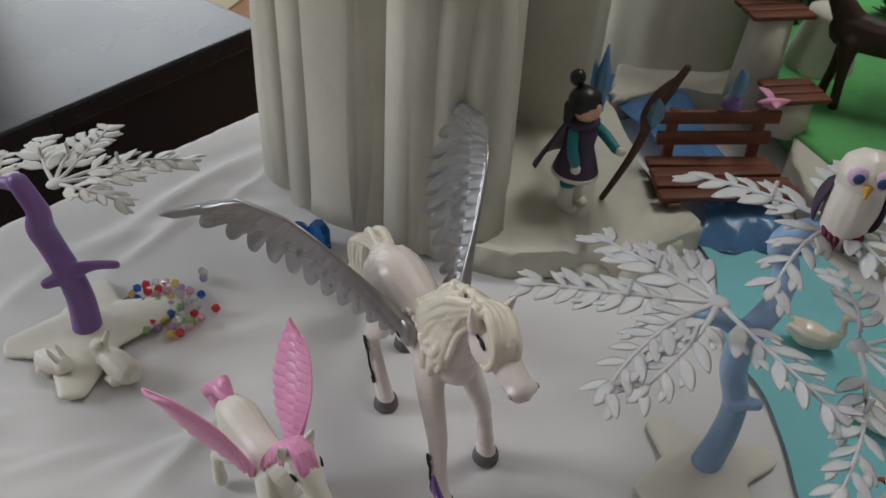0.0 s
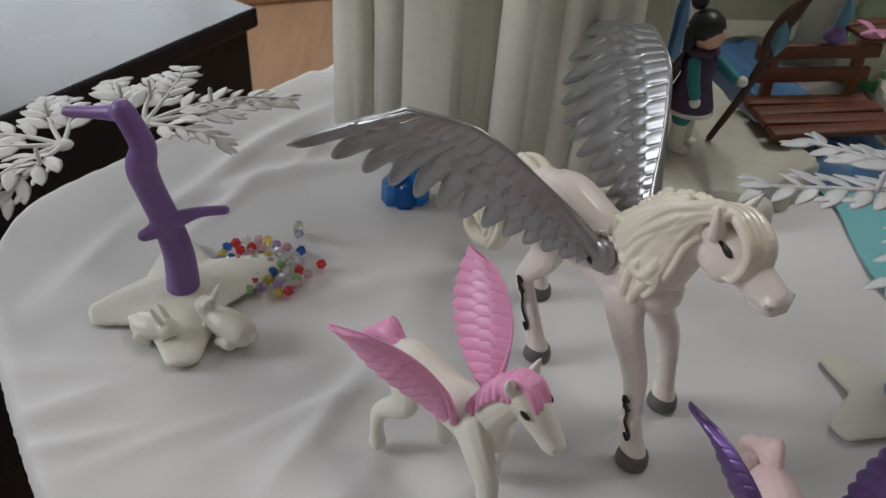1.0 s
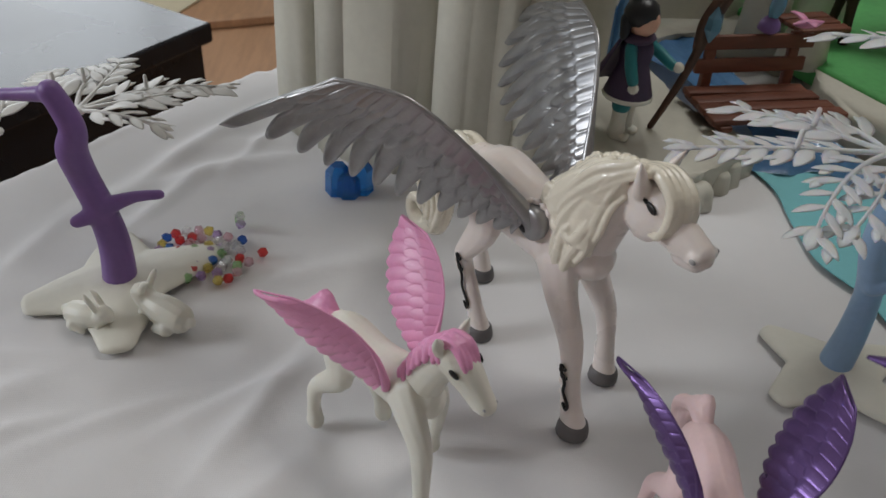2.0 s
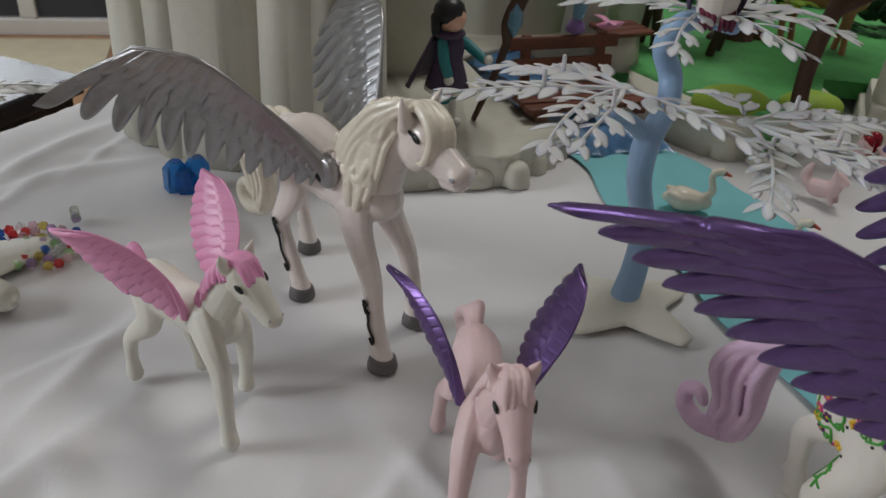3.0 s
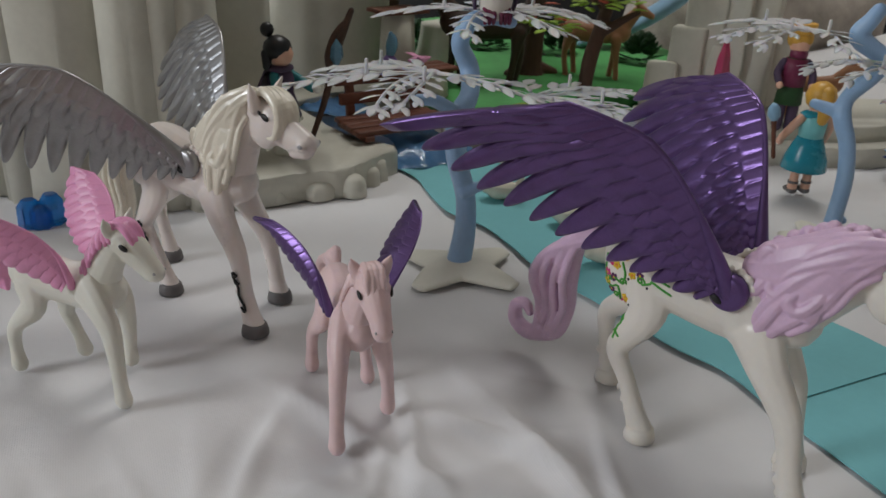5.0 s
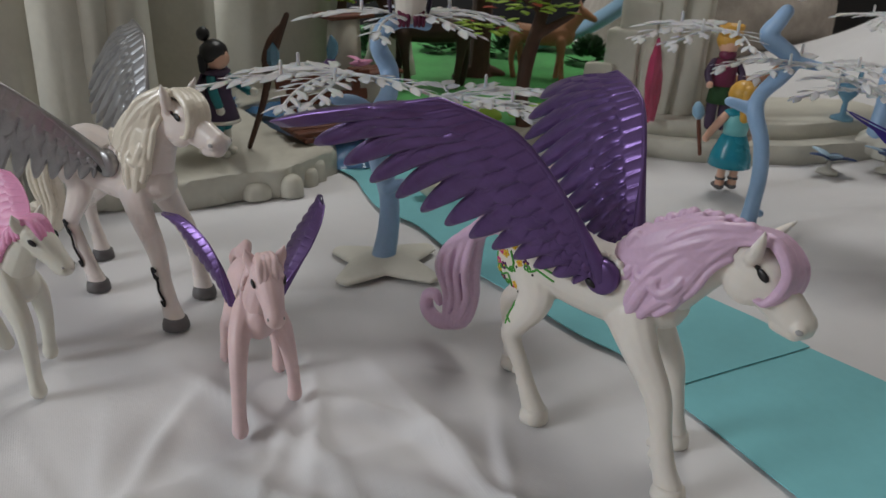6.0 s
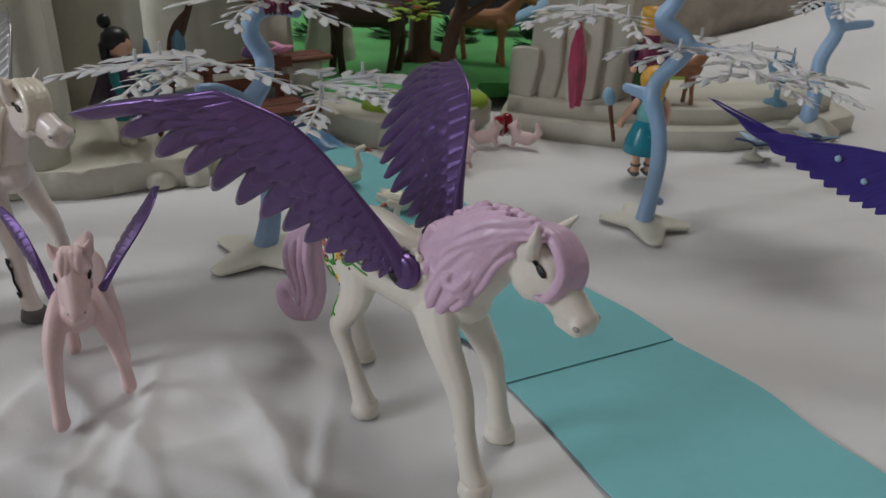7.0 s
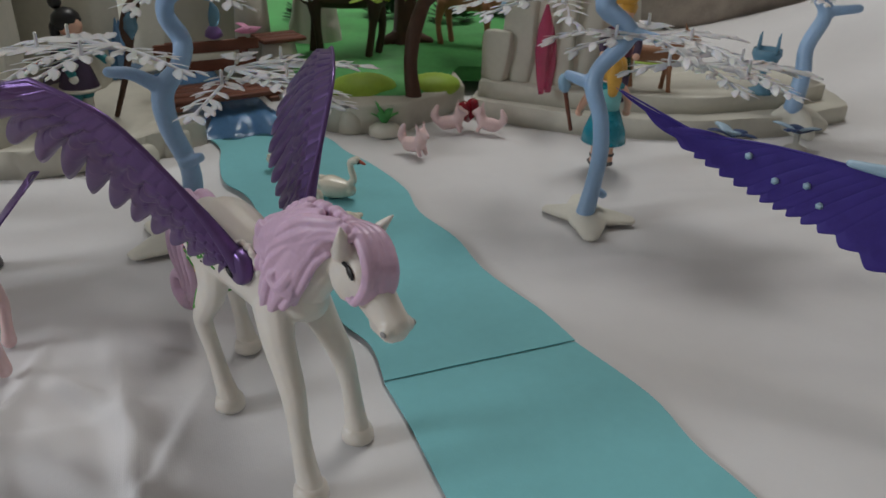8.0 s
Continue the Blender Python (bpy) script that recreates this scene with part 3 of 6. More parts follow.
def swing(pts, pivot, deg):
    """Turns points about the crosswise axis through pivot (x, z)."""
    a = radians(deg)
    out = []
    for p in pts:
        x, z = p[0] - pivot[0], p[2] - pivot[1]
        out.append((pivot[0] + x * math.cos(a) - z * math.sin(a), p[1], pivot[1] + x * math.sin(a) + z * math.cos(a), *p[3:]))
    return out


def strand(bm, pts, wig=0.8, seed=0, n=8):
    rnd = random.Random(seed)
    ph = rnd.uniform(0, 6)
    path = spline([p if len(p) == 5 else (*p, p[3]) for p in pts], 4)
    out = []
    for i, p in enumerate(path):
        q = list(p)
        q[0] += wig * math.sin(i * 0.75 + ph)
        q[1] += 0.35 * wig * math.cos(i * 0.9 + ph)
        out.append(tuple(q))
    tube(bm, out, n=n, k=1)


def hoof(p, r, h, material, parent):
    bm = bmesh.new()
    lathe(bm, [(r * 0.86, 0), (r * 1.04, 0.4), (r * 1.02, h * 0.4), (r * 0.92, h * 0.8), (r * 0.75, h)], (p[0], p[1], -0.1), 16)
    part("hoof", bm, material, parent)


def curl(bm, pts, r):
    tube(bm, [(*p, r) for p in pts], n=6, k=4)


def pegasus(at, heading, colours, label, raise_neck=0.0, near_turn=None, far_turn=None, hooves=None, prints="none", wings=True):
    c_body, c_mane, c_wing, wing_name = colours
    root = thing("toy_winged_horse", pose(at[0], at[1], 0.0, 0, 0, heading), label, "toy horse", "winged toy horses")
    piv = (12, 60)
    bm = bmesh.new()
    tube(bm, [(-39, 0, 63, 8.5, 10.5), (-34, 0, 63, 10.5, 12), (-28, 0, 63, 12.5, 13.6), (-12, 0, 60, 11.5, 13), (2, 0, 60, 11.5, 13.5), (11, 0, 60, 10.5, 12.5), (16, 0, 60, 8, 9.5)], n=18)
    for y in (-1, 1):
        ball(bm, (-36.5, y * 5.6, 60), (9.5, 6.2, 13))
        ball(bm, (4, y * 5.5, 60), (9.5, 6.2, 13))
        ball(bm, (-31, y * 5.5, 62), (10, 6.5, 13))
    # near hind, far hind, near fore, far fore
    tube(bm, [(-31, -6, 59, 6, 10), (-26.5, -8.5, 48, 4.6, 7.2), (-32.5, -9.6, 36, 3.6, 4.8), (-34.5, -10, 30, 3.3, 4.1), (-29, -10, 20, 2.9, 3.2), (-24.5, -10, 10, 3.4, 3.8), (-21.5, -10, 4, 4.2, 4.8)], n=12)
    tube(bm, [(-32, 6, 59, 6, 10), (-34, 8.5, 47, 4.6, 7), (-48, 11.5, 35, 3.6, 4.6), (-52.5, 12.5, 29, 3.3, 4), (-52, 13.5, 18, 2.9, 3.2), (-50.5, 14, 10, 3.4, 3.7), (-49.2, 14, 4, 4.2, 4.6)], n=12)
    tube(bm, [(9, -6.5, 55, 6, 9.5), (15.5, -9.5, 46, 4.8, 6.8), (25, -11.6, 33.5, 3.9, 4.9), (29, -12.8, 21, 3.2, 3.7), (32, -13.4, 10.5, 3.6, 4.1), (34.8, -13.8, 4, 4.3, 5.0)], n=12)
    tube(bm, [(8, 6.5, 55, 6, 9.5), (12, 9.5, 45, 4.8, 6.6), (18, 12, 33, 3.9, 4.7), (20.5, 13.5, 20, 3.2, 3.6), (21.5, 14, 10.5, 3.6, 4.0), (22.6, 14.2, 4, 4.3, 4.8)], n=12)
    for x, y, z in ((-31.4, -10, 17), (-29.6, -10, 13), (-27.6, -10, 9.5), (25.8, -13.2, 17), (27.0, -13.4, 13), (28.4, -13.6, 9.5), (17.4, 13.8, 13), (-54.6, 13.6, 12)):
        tube(bm, [(x + 2.2, y, z + 2.5, 1.6), (x, y, z, 1.3), (x - 0.6, y, z - 2.0, 0.5)], n=8)
    for s in (-1, 1):
        for k in range(14):
            a = 2 * math.pi * k / 14
            ball(bm, (7.2 * math.cos(a), s * 9.6, 66.5 + 7.2 * math.sin(a)), (1.7, 1.7, 1.7), sub=1)
    body = part("body", fuse(bm, 0.7, 4), c_body, root)

    bm = bmesh.new()
    S = lambda pts: swing(pts, piv, raise_neck)
    tube(bm, S([(11, 0, 60, 9.5, 11.5), (19, 0.3, 69, 7.6, 10.2), (28, 0.8, 78, 6.2, 8.6), (37, 1.2, 84, 5.2, 6.6)]), n=16)
    tube(bm, S([(40, 1.3, 84, 5.8, 6.6), (45, 1.4, 78.8, 6.2, 8.2), (50.5, 1.4, 73.4, 5.0, 6.8), (55.0, 1.4, 69.8, 4.5, 5.9), (57.6, 1.4, 68.0, 4.4, 5.2)]), n=18)
    tube(bm, S([(57.2, 1.4, 64.6, 3.4, 2.6), (52, 1.4, 66, 3.4, 3)]), n=12)
    for y in (-1, 1):
        ball(bm, S([(41.5, 1.4 + y * 3.0, 76.2)])[0], (7.4, 3.6, 7.4))
        ball(bm, S([(47.0, 1.4 + y * 3.6, 80.0)])[0], (4.2, 2.6, 3.6))
    for y0, tip in ((-4.0, (45.3, -6.2, 95.0)), (6.0, (48.6, 9.2, 95.0))):
        tube(bm, S([(42.6, y0, 85.5, 3.0, 2.6), (44.2, (y0 + tip[1]) / 2, 89.8, 2.6, 1.9), (*tip, 0.4)]), n=8)
    for y in (-2.2, 5.0):
        ball(bm, S([(59.0, y, 67.6)])[0], (2.6, 1.9, 2.4))
    head = part("head", fuse(bm, 0.62, 3), c_body, root)
    for y, sgn in ((-4.7, -1), (7.4, 1)):
        bm = bmesh.new()
        p = S([(46.6, y - 0.12 * sgn, 81.3)])[0]
        ball(bm, p, (2.5, 0.55, 1.35), turn=Matrix.Rotation(radians(38 - raise_neck), 4, "Y") @ Matrix.Rotation(radians(sgn * 8), 4, "Z"))
        for k in range(3):
            q = S([(44.8 + k * 0.3, y, 82.6 + k * 0.5)])[0]
            tube(bm, [(*q, 0.28), (q[0] - 1.3, q[1] + sgn * 0.3, q[2] + 0.9 - 0.2 * k, 0.1)], n=5, k=1)
        part("eye", bm, M["black"], head, "printed black eye with lashes")
        bm = bmesh.new()
        ball(bm, S([(59.6, (-3.9 if sgn < 0 else 6.7), 67.6)])[0], (1.2, 0.6, 0.9), sub=2)
        part("nostril", bm, M["greyprint"], head)

    bm = bmesh.new()
    tube(bm, S([(6, -4.6, 74, 4.6, 6.5), (13, -5.8, 76, 4.8, 9), (23, -5.2, 82, 4.4, 8.8), (33, -3.2, 87, 4.2, 5.2)]), n=12)
    tube(bm, S([(13, -7.4, 61, 3.0, 6), (18, -7.8, 69, 3.4, 8), (24, -6.6, 78, 3.4, 7)]), n=12)
    LOCKS = [([(43, 92.0), (34, 89.5), (28.8, 83), (25.3, 76.4), (28.6, 74.6)], -6.6), ([(40, 93), (30.5, 91.5), (21, 86), (11.3, 78.3), (6.2, 79.2), (7.6, 82.4), (10.4, 82)], -7.4),
             ([(37, 92), (28.6, 87.4), (17.3, 79.7), (13.4, 75.2), (17.2, 73.6), (18.4, 76)], -8.6), ([(33, 87.5), (23.4, 81.4), (15.1, 73.5), (10.4, 64.1), (9.4, 58.6), (12, 57.6)], -9.6),
             ([(30, 85), (24.6, 75.6), (22.4, 68.5), (17, 61.5), (10.3, 52.7), (7.4, 54.2)], -9.8), ([(27.5, 80.4), (25.0, 73.6), (20.6, 68.1), (17.0, 70.4), (18.6, 72.4)], -10.8),
             ([(25, 91.8), (15, 86.6), (6.5, 81.6), (3.0, 78)], -4.2), ([(20, 84), (11.5, 76.4), (7.0, 70.5), (5.4, 64), (8, 61)], -8.4), ([(27, 84.5), (19, 75), (13.8, 66.5), (10.6, 57.5), (9, 53.5)], -10.2),
             ([(31, 92.6), (22, 89), (14, 83), (8.4, 79.8)], -5.8), ([(34, 84.5), (29, 78.5), (25.6, 71.5), (21, 64.5), (15.5, 57.6)], -8.2), ([(22, 80), (16.5, 72), (12, 70.5), (11, 73)], -9.8)]
    for i, (line, out) in enumerate(LOCKS):
        n = len(line) - 1
        strand(bm, S([(x, min(out, -0.2) * (0.45 + 0.55 * min(1, j / 1.5)), z, (1.7, 2.0, 2.15, 1.9, 1.5, 1.3, 1.0)[j], 2.0) if j < n else (x, out, z, 0.9) for j, (x, z) in enumerate(line)]), 0.35, i)
    for i, (line, out) in enumerate(LOCKS):
        strand(bm, S([(x + 2.4, out * (0.45 + 0.5 * min(1, j / 1.5)) - 0.2, z - 1.6, 1.25) for j, (x, z) in enumerate(line[:4])]), 0.5, i + 300)
    crest = [(3, 0.5, 76), (9, 0.5, 83.5), (17, 0.7, 89.5), (26, 1, 92), (34, 1.2, 92), (39.5, 1.3, 91)]
    for i in range(13):
        f = i / 12
        a = along(crest, f)
        far = along([(6, 9, 68), (14, 9.5, 66), (24, 8.4, 72), (34, 7.6, 80)], f)
        strand(bm, S([(a[0], a[1] + 0.4, a[2], 2.3), (a[0] * 0.5 + far[0] * 0.5 - 1, far[1] * 0.8, a[2] * 0.5 + far[2] * 0.5 + 1.5, 2.5), (*far, 1.0)]), 0.7, i + 40)
    for i in range(4):
        dy = -1.6 + 2.1 * i
        strand(bm, S([(39, 1.3 + dy * 0.4, 90.5, 2.0), (47.4, 0.4 + dy, 90.4 - 0.3 * i, 2.2), (54.6 - 0.7 * (3 - i), -1.2 + dy, 84.0, 2.0), (55.0 - 1.0 * (3 - i), -2.2 + dy, 77.4, 1.8), (51.4 - 0.9 * (3 - i), -3.4 + dy * 0.9, 73.2, 1.3), (47.4 - 0.4 * (3 - i), -4.4 + dy * 0.7, 73.4, 0.6)]), 0.2, i + 80)
    part("mane", fuse(bm, 0.42, 0), c_mane, root, "wavy moulded mane and forelock")

    bm = bmesh.new()
    for i in range(6):
        f = i / 5
        o = (f - 0.5)
        strand(bm, [(-40, 1 + o * 3, 67, 2.6), (-54, 3 + o * 4, 66 + o * 4, 3.0), (-68 + o * 9, 4 + o * 3, 55 + o * 7, 3.2), (-74 + o * 14, 5 + o * 3, 40 + o * 3, 3.0),
                    (-72.5 + o * 12, 6 + o * 2, 27 - o * 1, 2.8), (-75 + o * 8, 6.5, 17 + o * -5, 2.4), (-82, 7, 10.5 + o * -3, 2.0), (-89, 7, 12, 1.4)], 0.35, i + 120)
    for o in (-0.8, -0.3, 0.25, 0.75):
        strand(bm, [(-46, -1.6 + o, 67 + o * 3, 1.4), (-56, -0.4, 66.5 + o * 5, 1.6), (-68 + o * 8, 0.4, 55 + o * 5, 1.6), (-73.5 + o * 8.4, 1.4, 40 + o * 2, 1.6), (-72 + o * 7, 2.6, 27, 1.5), (-75 + o * 4, 3.6, 17 - o * 4, 1.1)], 0.2, int(o * 10) + 150)
    tube(bm, [(-78, 7, 11.5, 3.4), (-85, 7, 9.5, 3.4), (-91, 7, 12.5, 3.2), (-91.5, 7, 19, 2.8), (-87, 7, 21.5, 2.4), (-84.5, 7, 18.5, 1.8)], n=10)
    part("tail", fuse(bm, 0.5, 1), c_mane, root, "curled moulded tail")

    for p, r in (((-21.2, -10), 5.3), ((-49, 14), 5.2), ((35.2, -13.9), 5.6), ((22.8, 14.2), 5.4)):
        hoof(p, r, 5.6, hooves or c_body, root)

    for mirror, turn in (((False, near_turn), (True, far_turn)) if wings else ()):
        turn = turn or Matrix()
        arm, tips = turned(ARM, ARM[0], turn, mirror), turned(TIPS, ARM[0], turn, mirror)
        part("wing", wing_mesh(arm, tips, ROWS_BIG, 0.06, 6.0, (0.36, 0.28, 2.0) if mirror else (0.52, 0.32, 2.0), 13, 0.5, 0.95), c_wing, root, wing_name)

    # black ovals put the shade of the hollow joint slots into colour
    for s in (-1, 1):
        bm = bmesh.new()
        ball(bm, (-2.6, s * 14.1, 64.6), (2.4, 0.7, 1.3), turn=Matrix.Rotation(radians(30), 4, 'Y'))
        part("slot_shade", bm, M["black"], root, "black oval painting the shade inside the wing joint's slot")
    if prints == "scroll":
        for (x0, z0, y0, x1, z1, y1) in ((27.6, 27, -16.6, 33.2, 11, -17.2), (-33.6, 33, -13.8, -25.6, 12, -13.6)):
            bm = bmesh.new()
            V = lambda a, b: (x0 + (x1 - x0) * b + a, y0 + (y1 - y0) * b, z0 + (z1 - z0) * b)
            for k, b0 in enumerate((0.02, 0.22)):
                curl(bm, [V(1.5 * math.cos(t) * (1 - t / 9), b0 + 0.075 * math.sin(t) * (1 - t / 9)) for t in np.linspace(0, 7, 12)], 0.46)
            curl(bm, [V(-1.1, 0.1), V(0.4, 0.35), V(-0.7, 0.6), V(0.9, 0.85), V(-0.2, 1.0), V(-1.2, 0.9)], 0.58)
            part("leg_scroll", bm, M["black"], root, "printed black scroll on the leg")
    if prints == "flowers":
        cols = [mat("print_" + n, c, 0.45, vary=0.04) for n, c in (("green", (0.06, 0.33, 0.04)), ("yellow", (0.75, 0.48, 0.03)), ("magenta", (0.62, 0.04, 0.22)), ("orange", (0.75, 0.22, 0.03)))]
        cols.append(mat("print_plum", (0.10, 0.015, 0.10), 0.45, vary=0.04))
        bpy.context.view_layer.update()

        def onto(u, v, lift=0.05):
            hit, at_point, nrm, _ = body.ray_cast(Vector((u * K, -0.05, v * K)), Vector((0, 1, 0)))
            return tuple((at_point + nrm * lift * K) / K) if hit else (u + 1.5, -9.0, v)

        STEMS = [[(-43.4, 60.6), (-42.8, 56.1), (-40.5, 53.3), (-37.3, 54.7), (-36.9, 49.2), (-39.1, 47.2), (-36.4, 45.5), (-33.7, 42.9), (-34.9, 40.3), (-35.6, 35.9)],
                 [(-36.5, 63.5), (-34.9, 59.7), (-36.0, 56.4), (-38.4, 57.4)], [(-28.1, 58.8), (-25.3, 60.2), (-23.8, 62.5), (-18.8, 61.6)], [(-24.6, 61), (-21, 59.6), (-18, 58.6)],
                 [(-35.4, 39), (-37.4, 36.6)], [(-35.2, 38.4), (-33.6, 37.4)], [(-41, 64), (-43.2, 62), (-44, 63.6)]]
        for line in STEMS:
            bm = bmesh.new()
            tube(bm, [(*onto(*p), 0.42) for p in spline(line, 3)], n=6, k=1)
            part("flower_stem", bm, cols[0], root, "printed green scroll")
        for u, v, r in ((-35.6, 56.8, 1.5), (-34.9, 43.6, 1.7), (-38.2, 50.6, 1.4), (-28.9, 59.9, 1.6), (-41.4, 56, 1.3)):
            bm = bmesh.new()
            tube(bm, [(*onto(u + r * math.cos(t) * (1 - t / 9), v + r * math.sin(t) * (1 - t / 9)), 0.36) for t in np.linspace(0, 7, 14)], n=6, k=1)
            part("flower_stem", bm, cols[0], root, "printed green scroll")
        BLOOMS = {1: [(-38.6, 62.0), (-42.1, 54.9), (-32.3, 60.6), (-29.4, 64.8), (-34.2, 51.2), (-35.6, 66)], 2: [(-40.9, 62.6), (-42.1, 58.0), (-31.4, 63.6), (-35.4, 48.9)], 4: [(-39.1, 66.1), (-39.1, 57.3), (-40.1, 52.3), (-29.2, 61.6), (-38.0, 46.3)]}
        for colour, places in BLOOMS.items():
            for i, (u, v) in enumerate(places):
                bm = bmesh.new()
                for a in range(5):
                    t = a * 2 * math.pi / 5 + i
                    ball(bm, onto(u + 0.95 * math.cos(t), v + 0.95 * math.sin(t), 0.0), (0.78, 0.32, 0.78), sub=1)
                bloom = part("printed_flower", bm, cols[colour], root)
                bm = bmesh.new()
                ball(bm, onto(u, v, 0.16), (0.5, 0.3, 0.5), sub=1)
                part("flower_eye", bm, cols[3 if colour == 1 else 1], bloom)
        for u, v in ((-33.6, 58.6), (-26.4, 58.0), (-35.4, 41.8), (-32.2, 49.4), (-37.0, 68)):
            bm = bmesh.new()
            ball(bm, onto(u, v, 0.0), (0.55, 0.3, 0.55), sub=1)
            part("printed_dot", bm, M["black"], root)
    return root


def foal(at, heading, c_body, c_mane, c_wing, label, wing_name, near_turn=Matrix(), far_turn=Matrix(), slim=1.0):
    root = thing("toy_winged_foal", pose(at[0], at[1], 0.0, 0, 0, heading), label, "toy foal", "winged toy foals")
    bm = bmesh.new()
    tube(bm, [(-27, 0, 38.5, 6.8, 8), (-22, 0, 39, 8, 9.2), (-8, 0, 38.5, 7.2, 8.4), (5, 0, 39.5, 7.6, 9.4), (11, 0, 40, 6, 7.6)], n=16)
    tube(bm, [(-23, -4, 36, 4.5, 7.2), (-20, -6.4, 28.5, 3.6, 5.3), (-27.5, -8.2, 20.5, 2.6, 3.4), (-29.8, -9, 16, 2.5, 3), (-30, -9.4, 9, 2.3, 2.5), (-29.4, -9.6, 2.8, 3.0, 3.4)], n=10)
    tube(bm, [(-23, 4, 36, 4.5, 7.2), (-19, 6.6, 28.5, 3.6, 5.2), (-21.5, 8.4, 19.5, 2.6, 3.4), (-21, 9, 15.5, 2.5, 3), (-18, 9.4, 8.5, 2.3, 2.5), (-16.2, 9.5, 2.8, 3.0, 3.4)], n=10)
    tube(bm, [(7, -4.5, 41, 4.5, 7.6), (14, -7.2, 36.5, 4.0, 5.6), (19.2, -8.6, 29.5, 3.3, 4.2), (21, -9.4, 17, 2.7, 3.0), (21.6, -9.8, 8, 2.6, 2.8), (22.2, -9.9, 2.8, 3.1, 3.5)], n=10)
    tube(bm, [(6, 4.5, 41, 4.5, 7.6), (8.5, 7.8, 34, 3.8, 5.2), (8, 10, 24, 3.0, 3.7), (6.4, 11.4, 14, 2.5, 2.8), (5.2, 12, 7.5, 2.5, 2.7), (4.8, 12, 2.8, 3.0, 3.3)], n=10)
    part("body", fuse(bm, 0.6, 5), c_body, root)
    bm = bmesh.new()
    tube(bm, [(8, 0, 43, 6, 8.4), (11.5, 0.4, 50, 5.0, 7.0), (15, 1.2, 56, 4.6, 6.0), (17.5, 2.0, 60, 4.8, 5.6)], n=14)
    ball(bm, (19.6, 2.4, 60.6), (6.4, 5.7, 6.2))
    tube(bm, [(20, 2.4, 60.4, 5.4, 5.8), (24.4, 2.7, 57.0, 4.7, 5.2), (28.4, 3.0, 53.0, 3.7, 4.1), (31.2, 3.1, 50.2, 3.4, 3.5)], n=16)
    tube(bm, [(19, 2.5, 56.6, 4.0, 4.0), (24.6, 2.7, 53.0, 3.2, 2.8), (29.4, 3.1, 48.6, 2.8, 2.1)], n=12)
    for y in (-1, 1):
        tube(bm, [(17.6, 2.5 + y * 4.0, 63.6, 2.3, 1.9), (17.4, 2.5 + y * 5.4, 66.6, 2.0, 1.3), (18.0, 2.5 + y * 6.4, 69.6, 0.35)], n=8)
        ball(bm, (22.0, 2.6 + y * 3.4, 60.0), (3.0, 2.2, 2.8))
    head = part("head", fuse(bm, 0.45, 3), c_body, root)
    for y in (-1, 1):
        bm = bmesh.new()
        ball(bm, (23.8, 2.6 + y * 5.15, 59.8), (1.9, 0.55, 1.15), turn=Matrix.Rotation(radians(30), 4, "Y") @ Matrix.Rotation(radians(y * -10), 4, "Z"))
        part("eye", bm, M["black"], head, "printed black eye")
        bm = bmesh.new()
        ball(bm, (33.0, 3.1 + y * 2.5, 51.0), (0.7, 0.45, 0.6), sub=1)
        part("nostril", bm, M["greyprint"], head)
    bm = bmesh.new()
    for i in range(8):
        f = i / 7
        a = along([(6.5, 0, 50.5), (9.6, 0.8, 57.5), (13.2, 1.8, 63.2), (18.6, 2.5, 66.6)], f)
        strand(bm, [(a[0], a[1], a[2], 1.6), (a[0] - 0.8, a[1] - 3.8, a[2] - 2.0, 1.5), (a[0] - 0.4, a[1] - 5.4, a[2] - 5.6, 0.8)], 0.5, i + 7)
        strand(bm, [(a[0], a[1], a[2], 1.6), (a[0] - 0.8, a[1] + 3.8, a[2] - 2.0, 1.5), (a[0] - 0.4, a[1] + 5.4, a[2] - 5.6, 0.8)], 0.5, i + 27)
    for i in range(4):
        strand(bm, [(17.0, 0.6 + 1.2 * i, 66.2, 1.5), (21.6, 0.0 + 1.6 * i, 66.2, 1.5), (25.2, -0.2 + 1.7 * i, 62.4, 1.1), (26.4, 0.0 + 1.6 * i, 59.4, 0.5)], 0.3, i + 50)
    part("mane", fuse(bm, 0.36, 0), c_mane, root, "short wavy moulded mane")
    bm = bmesh.new()
    for i in range(4):
        o = i / 3 - 0.5
        strand(bm, [(-30, o * 2, 44, 1.8), (-36, o * 3, 46 + o * 3, 2.2), (-41.5 + o * 3, o * 3 - 1, 40, 2.4), (-43 + o * 4, o * 2 - 1, 33, 2.2), (-40.5 + o * 2, -1.5, 29, 1.2)], 0.4, i + 60)
    part("tail", fuse(bm, 0.45, 1), c_mane, root, "short curled moulded tail")
    near_tips = [tuple(np.array(p) * k + along(FARM, 0.97 - 0.89 * i / 6) * (1 - k)) for i, p in enumerate(FTIPS) for k in ((slim if i else 1.0),)]
    part("wing", wing_mesh(turned(FARM, FARM[0], near_turn), turned(near_tips, FARM[0], near_turn), ROWS_SMALL, 0.08, 2.8, (0.06, 0.07, 1.8), 12, 0.45, 0.24, False), c_wing, root, wing_name)
    part("wing", wing_mesh(turned(FARM2, FARM2[0], far_turn, True), turned(FTIPS2, FARM2[0], far_turn, True), ROWS_SMALL, 0.08, 2.8, (0.06, 0.07, 1.8), 12, 0.45, 0.24, False), c_wing, root, wing_name)
    return root


pegasus((0.1003, 0.3722), -55.6, (M["pearl"], M["pearlmane"], M["silver"], "silver feathered wing"),
        "pearl white toy pegasus with raised silver wings on the cloth", 19.3,
        Matrix.Rotation(radians(18.5), 4, Vector((0.162, -0.974, 0.155))), Matrix.Rotation(radians(-11), 4, "Y"), M["grey"], "scroll")
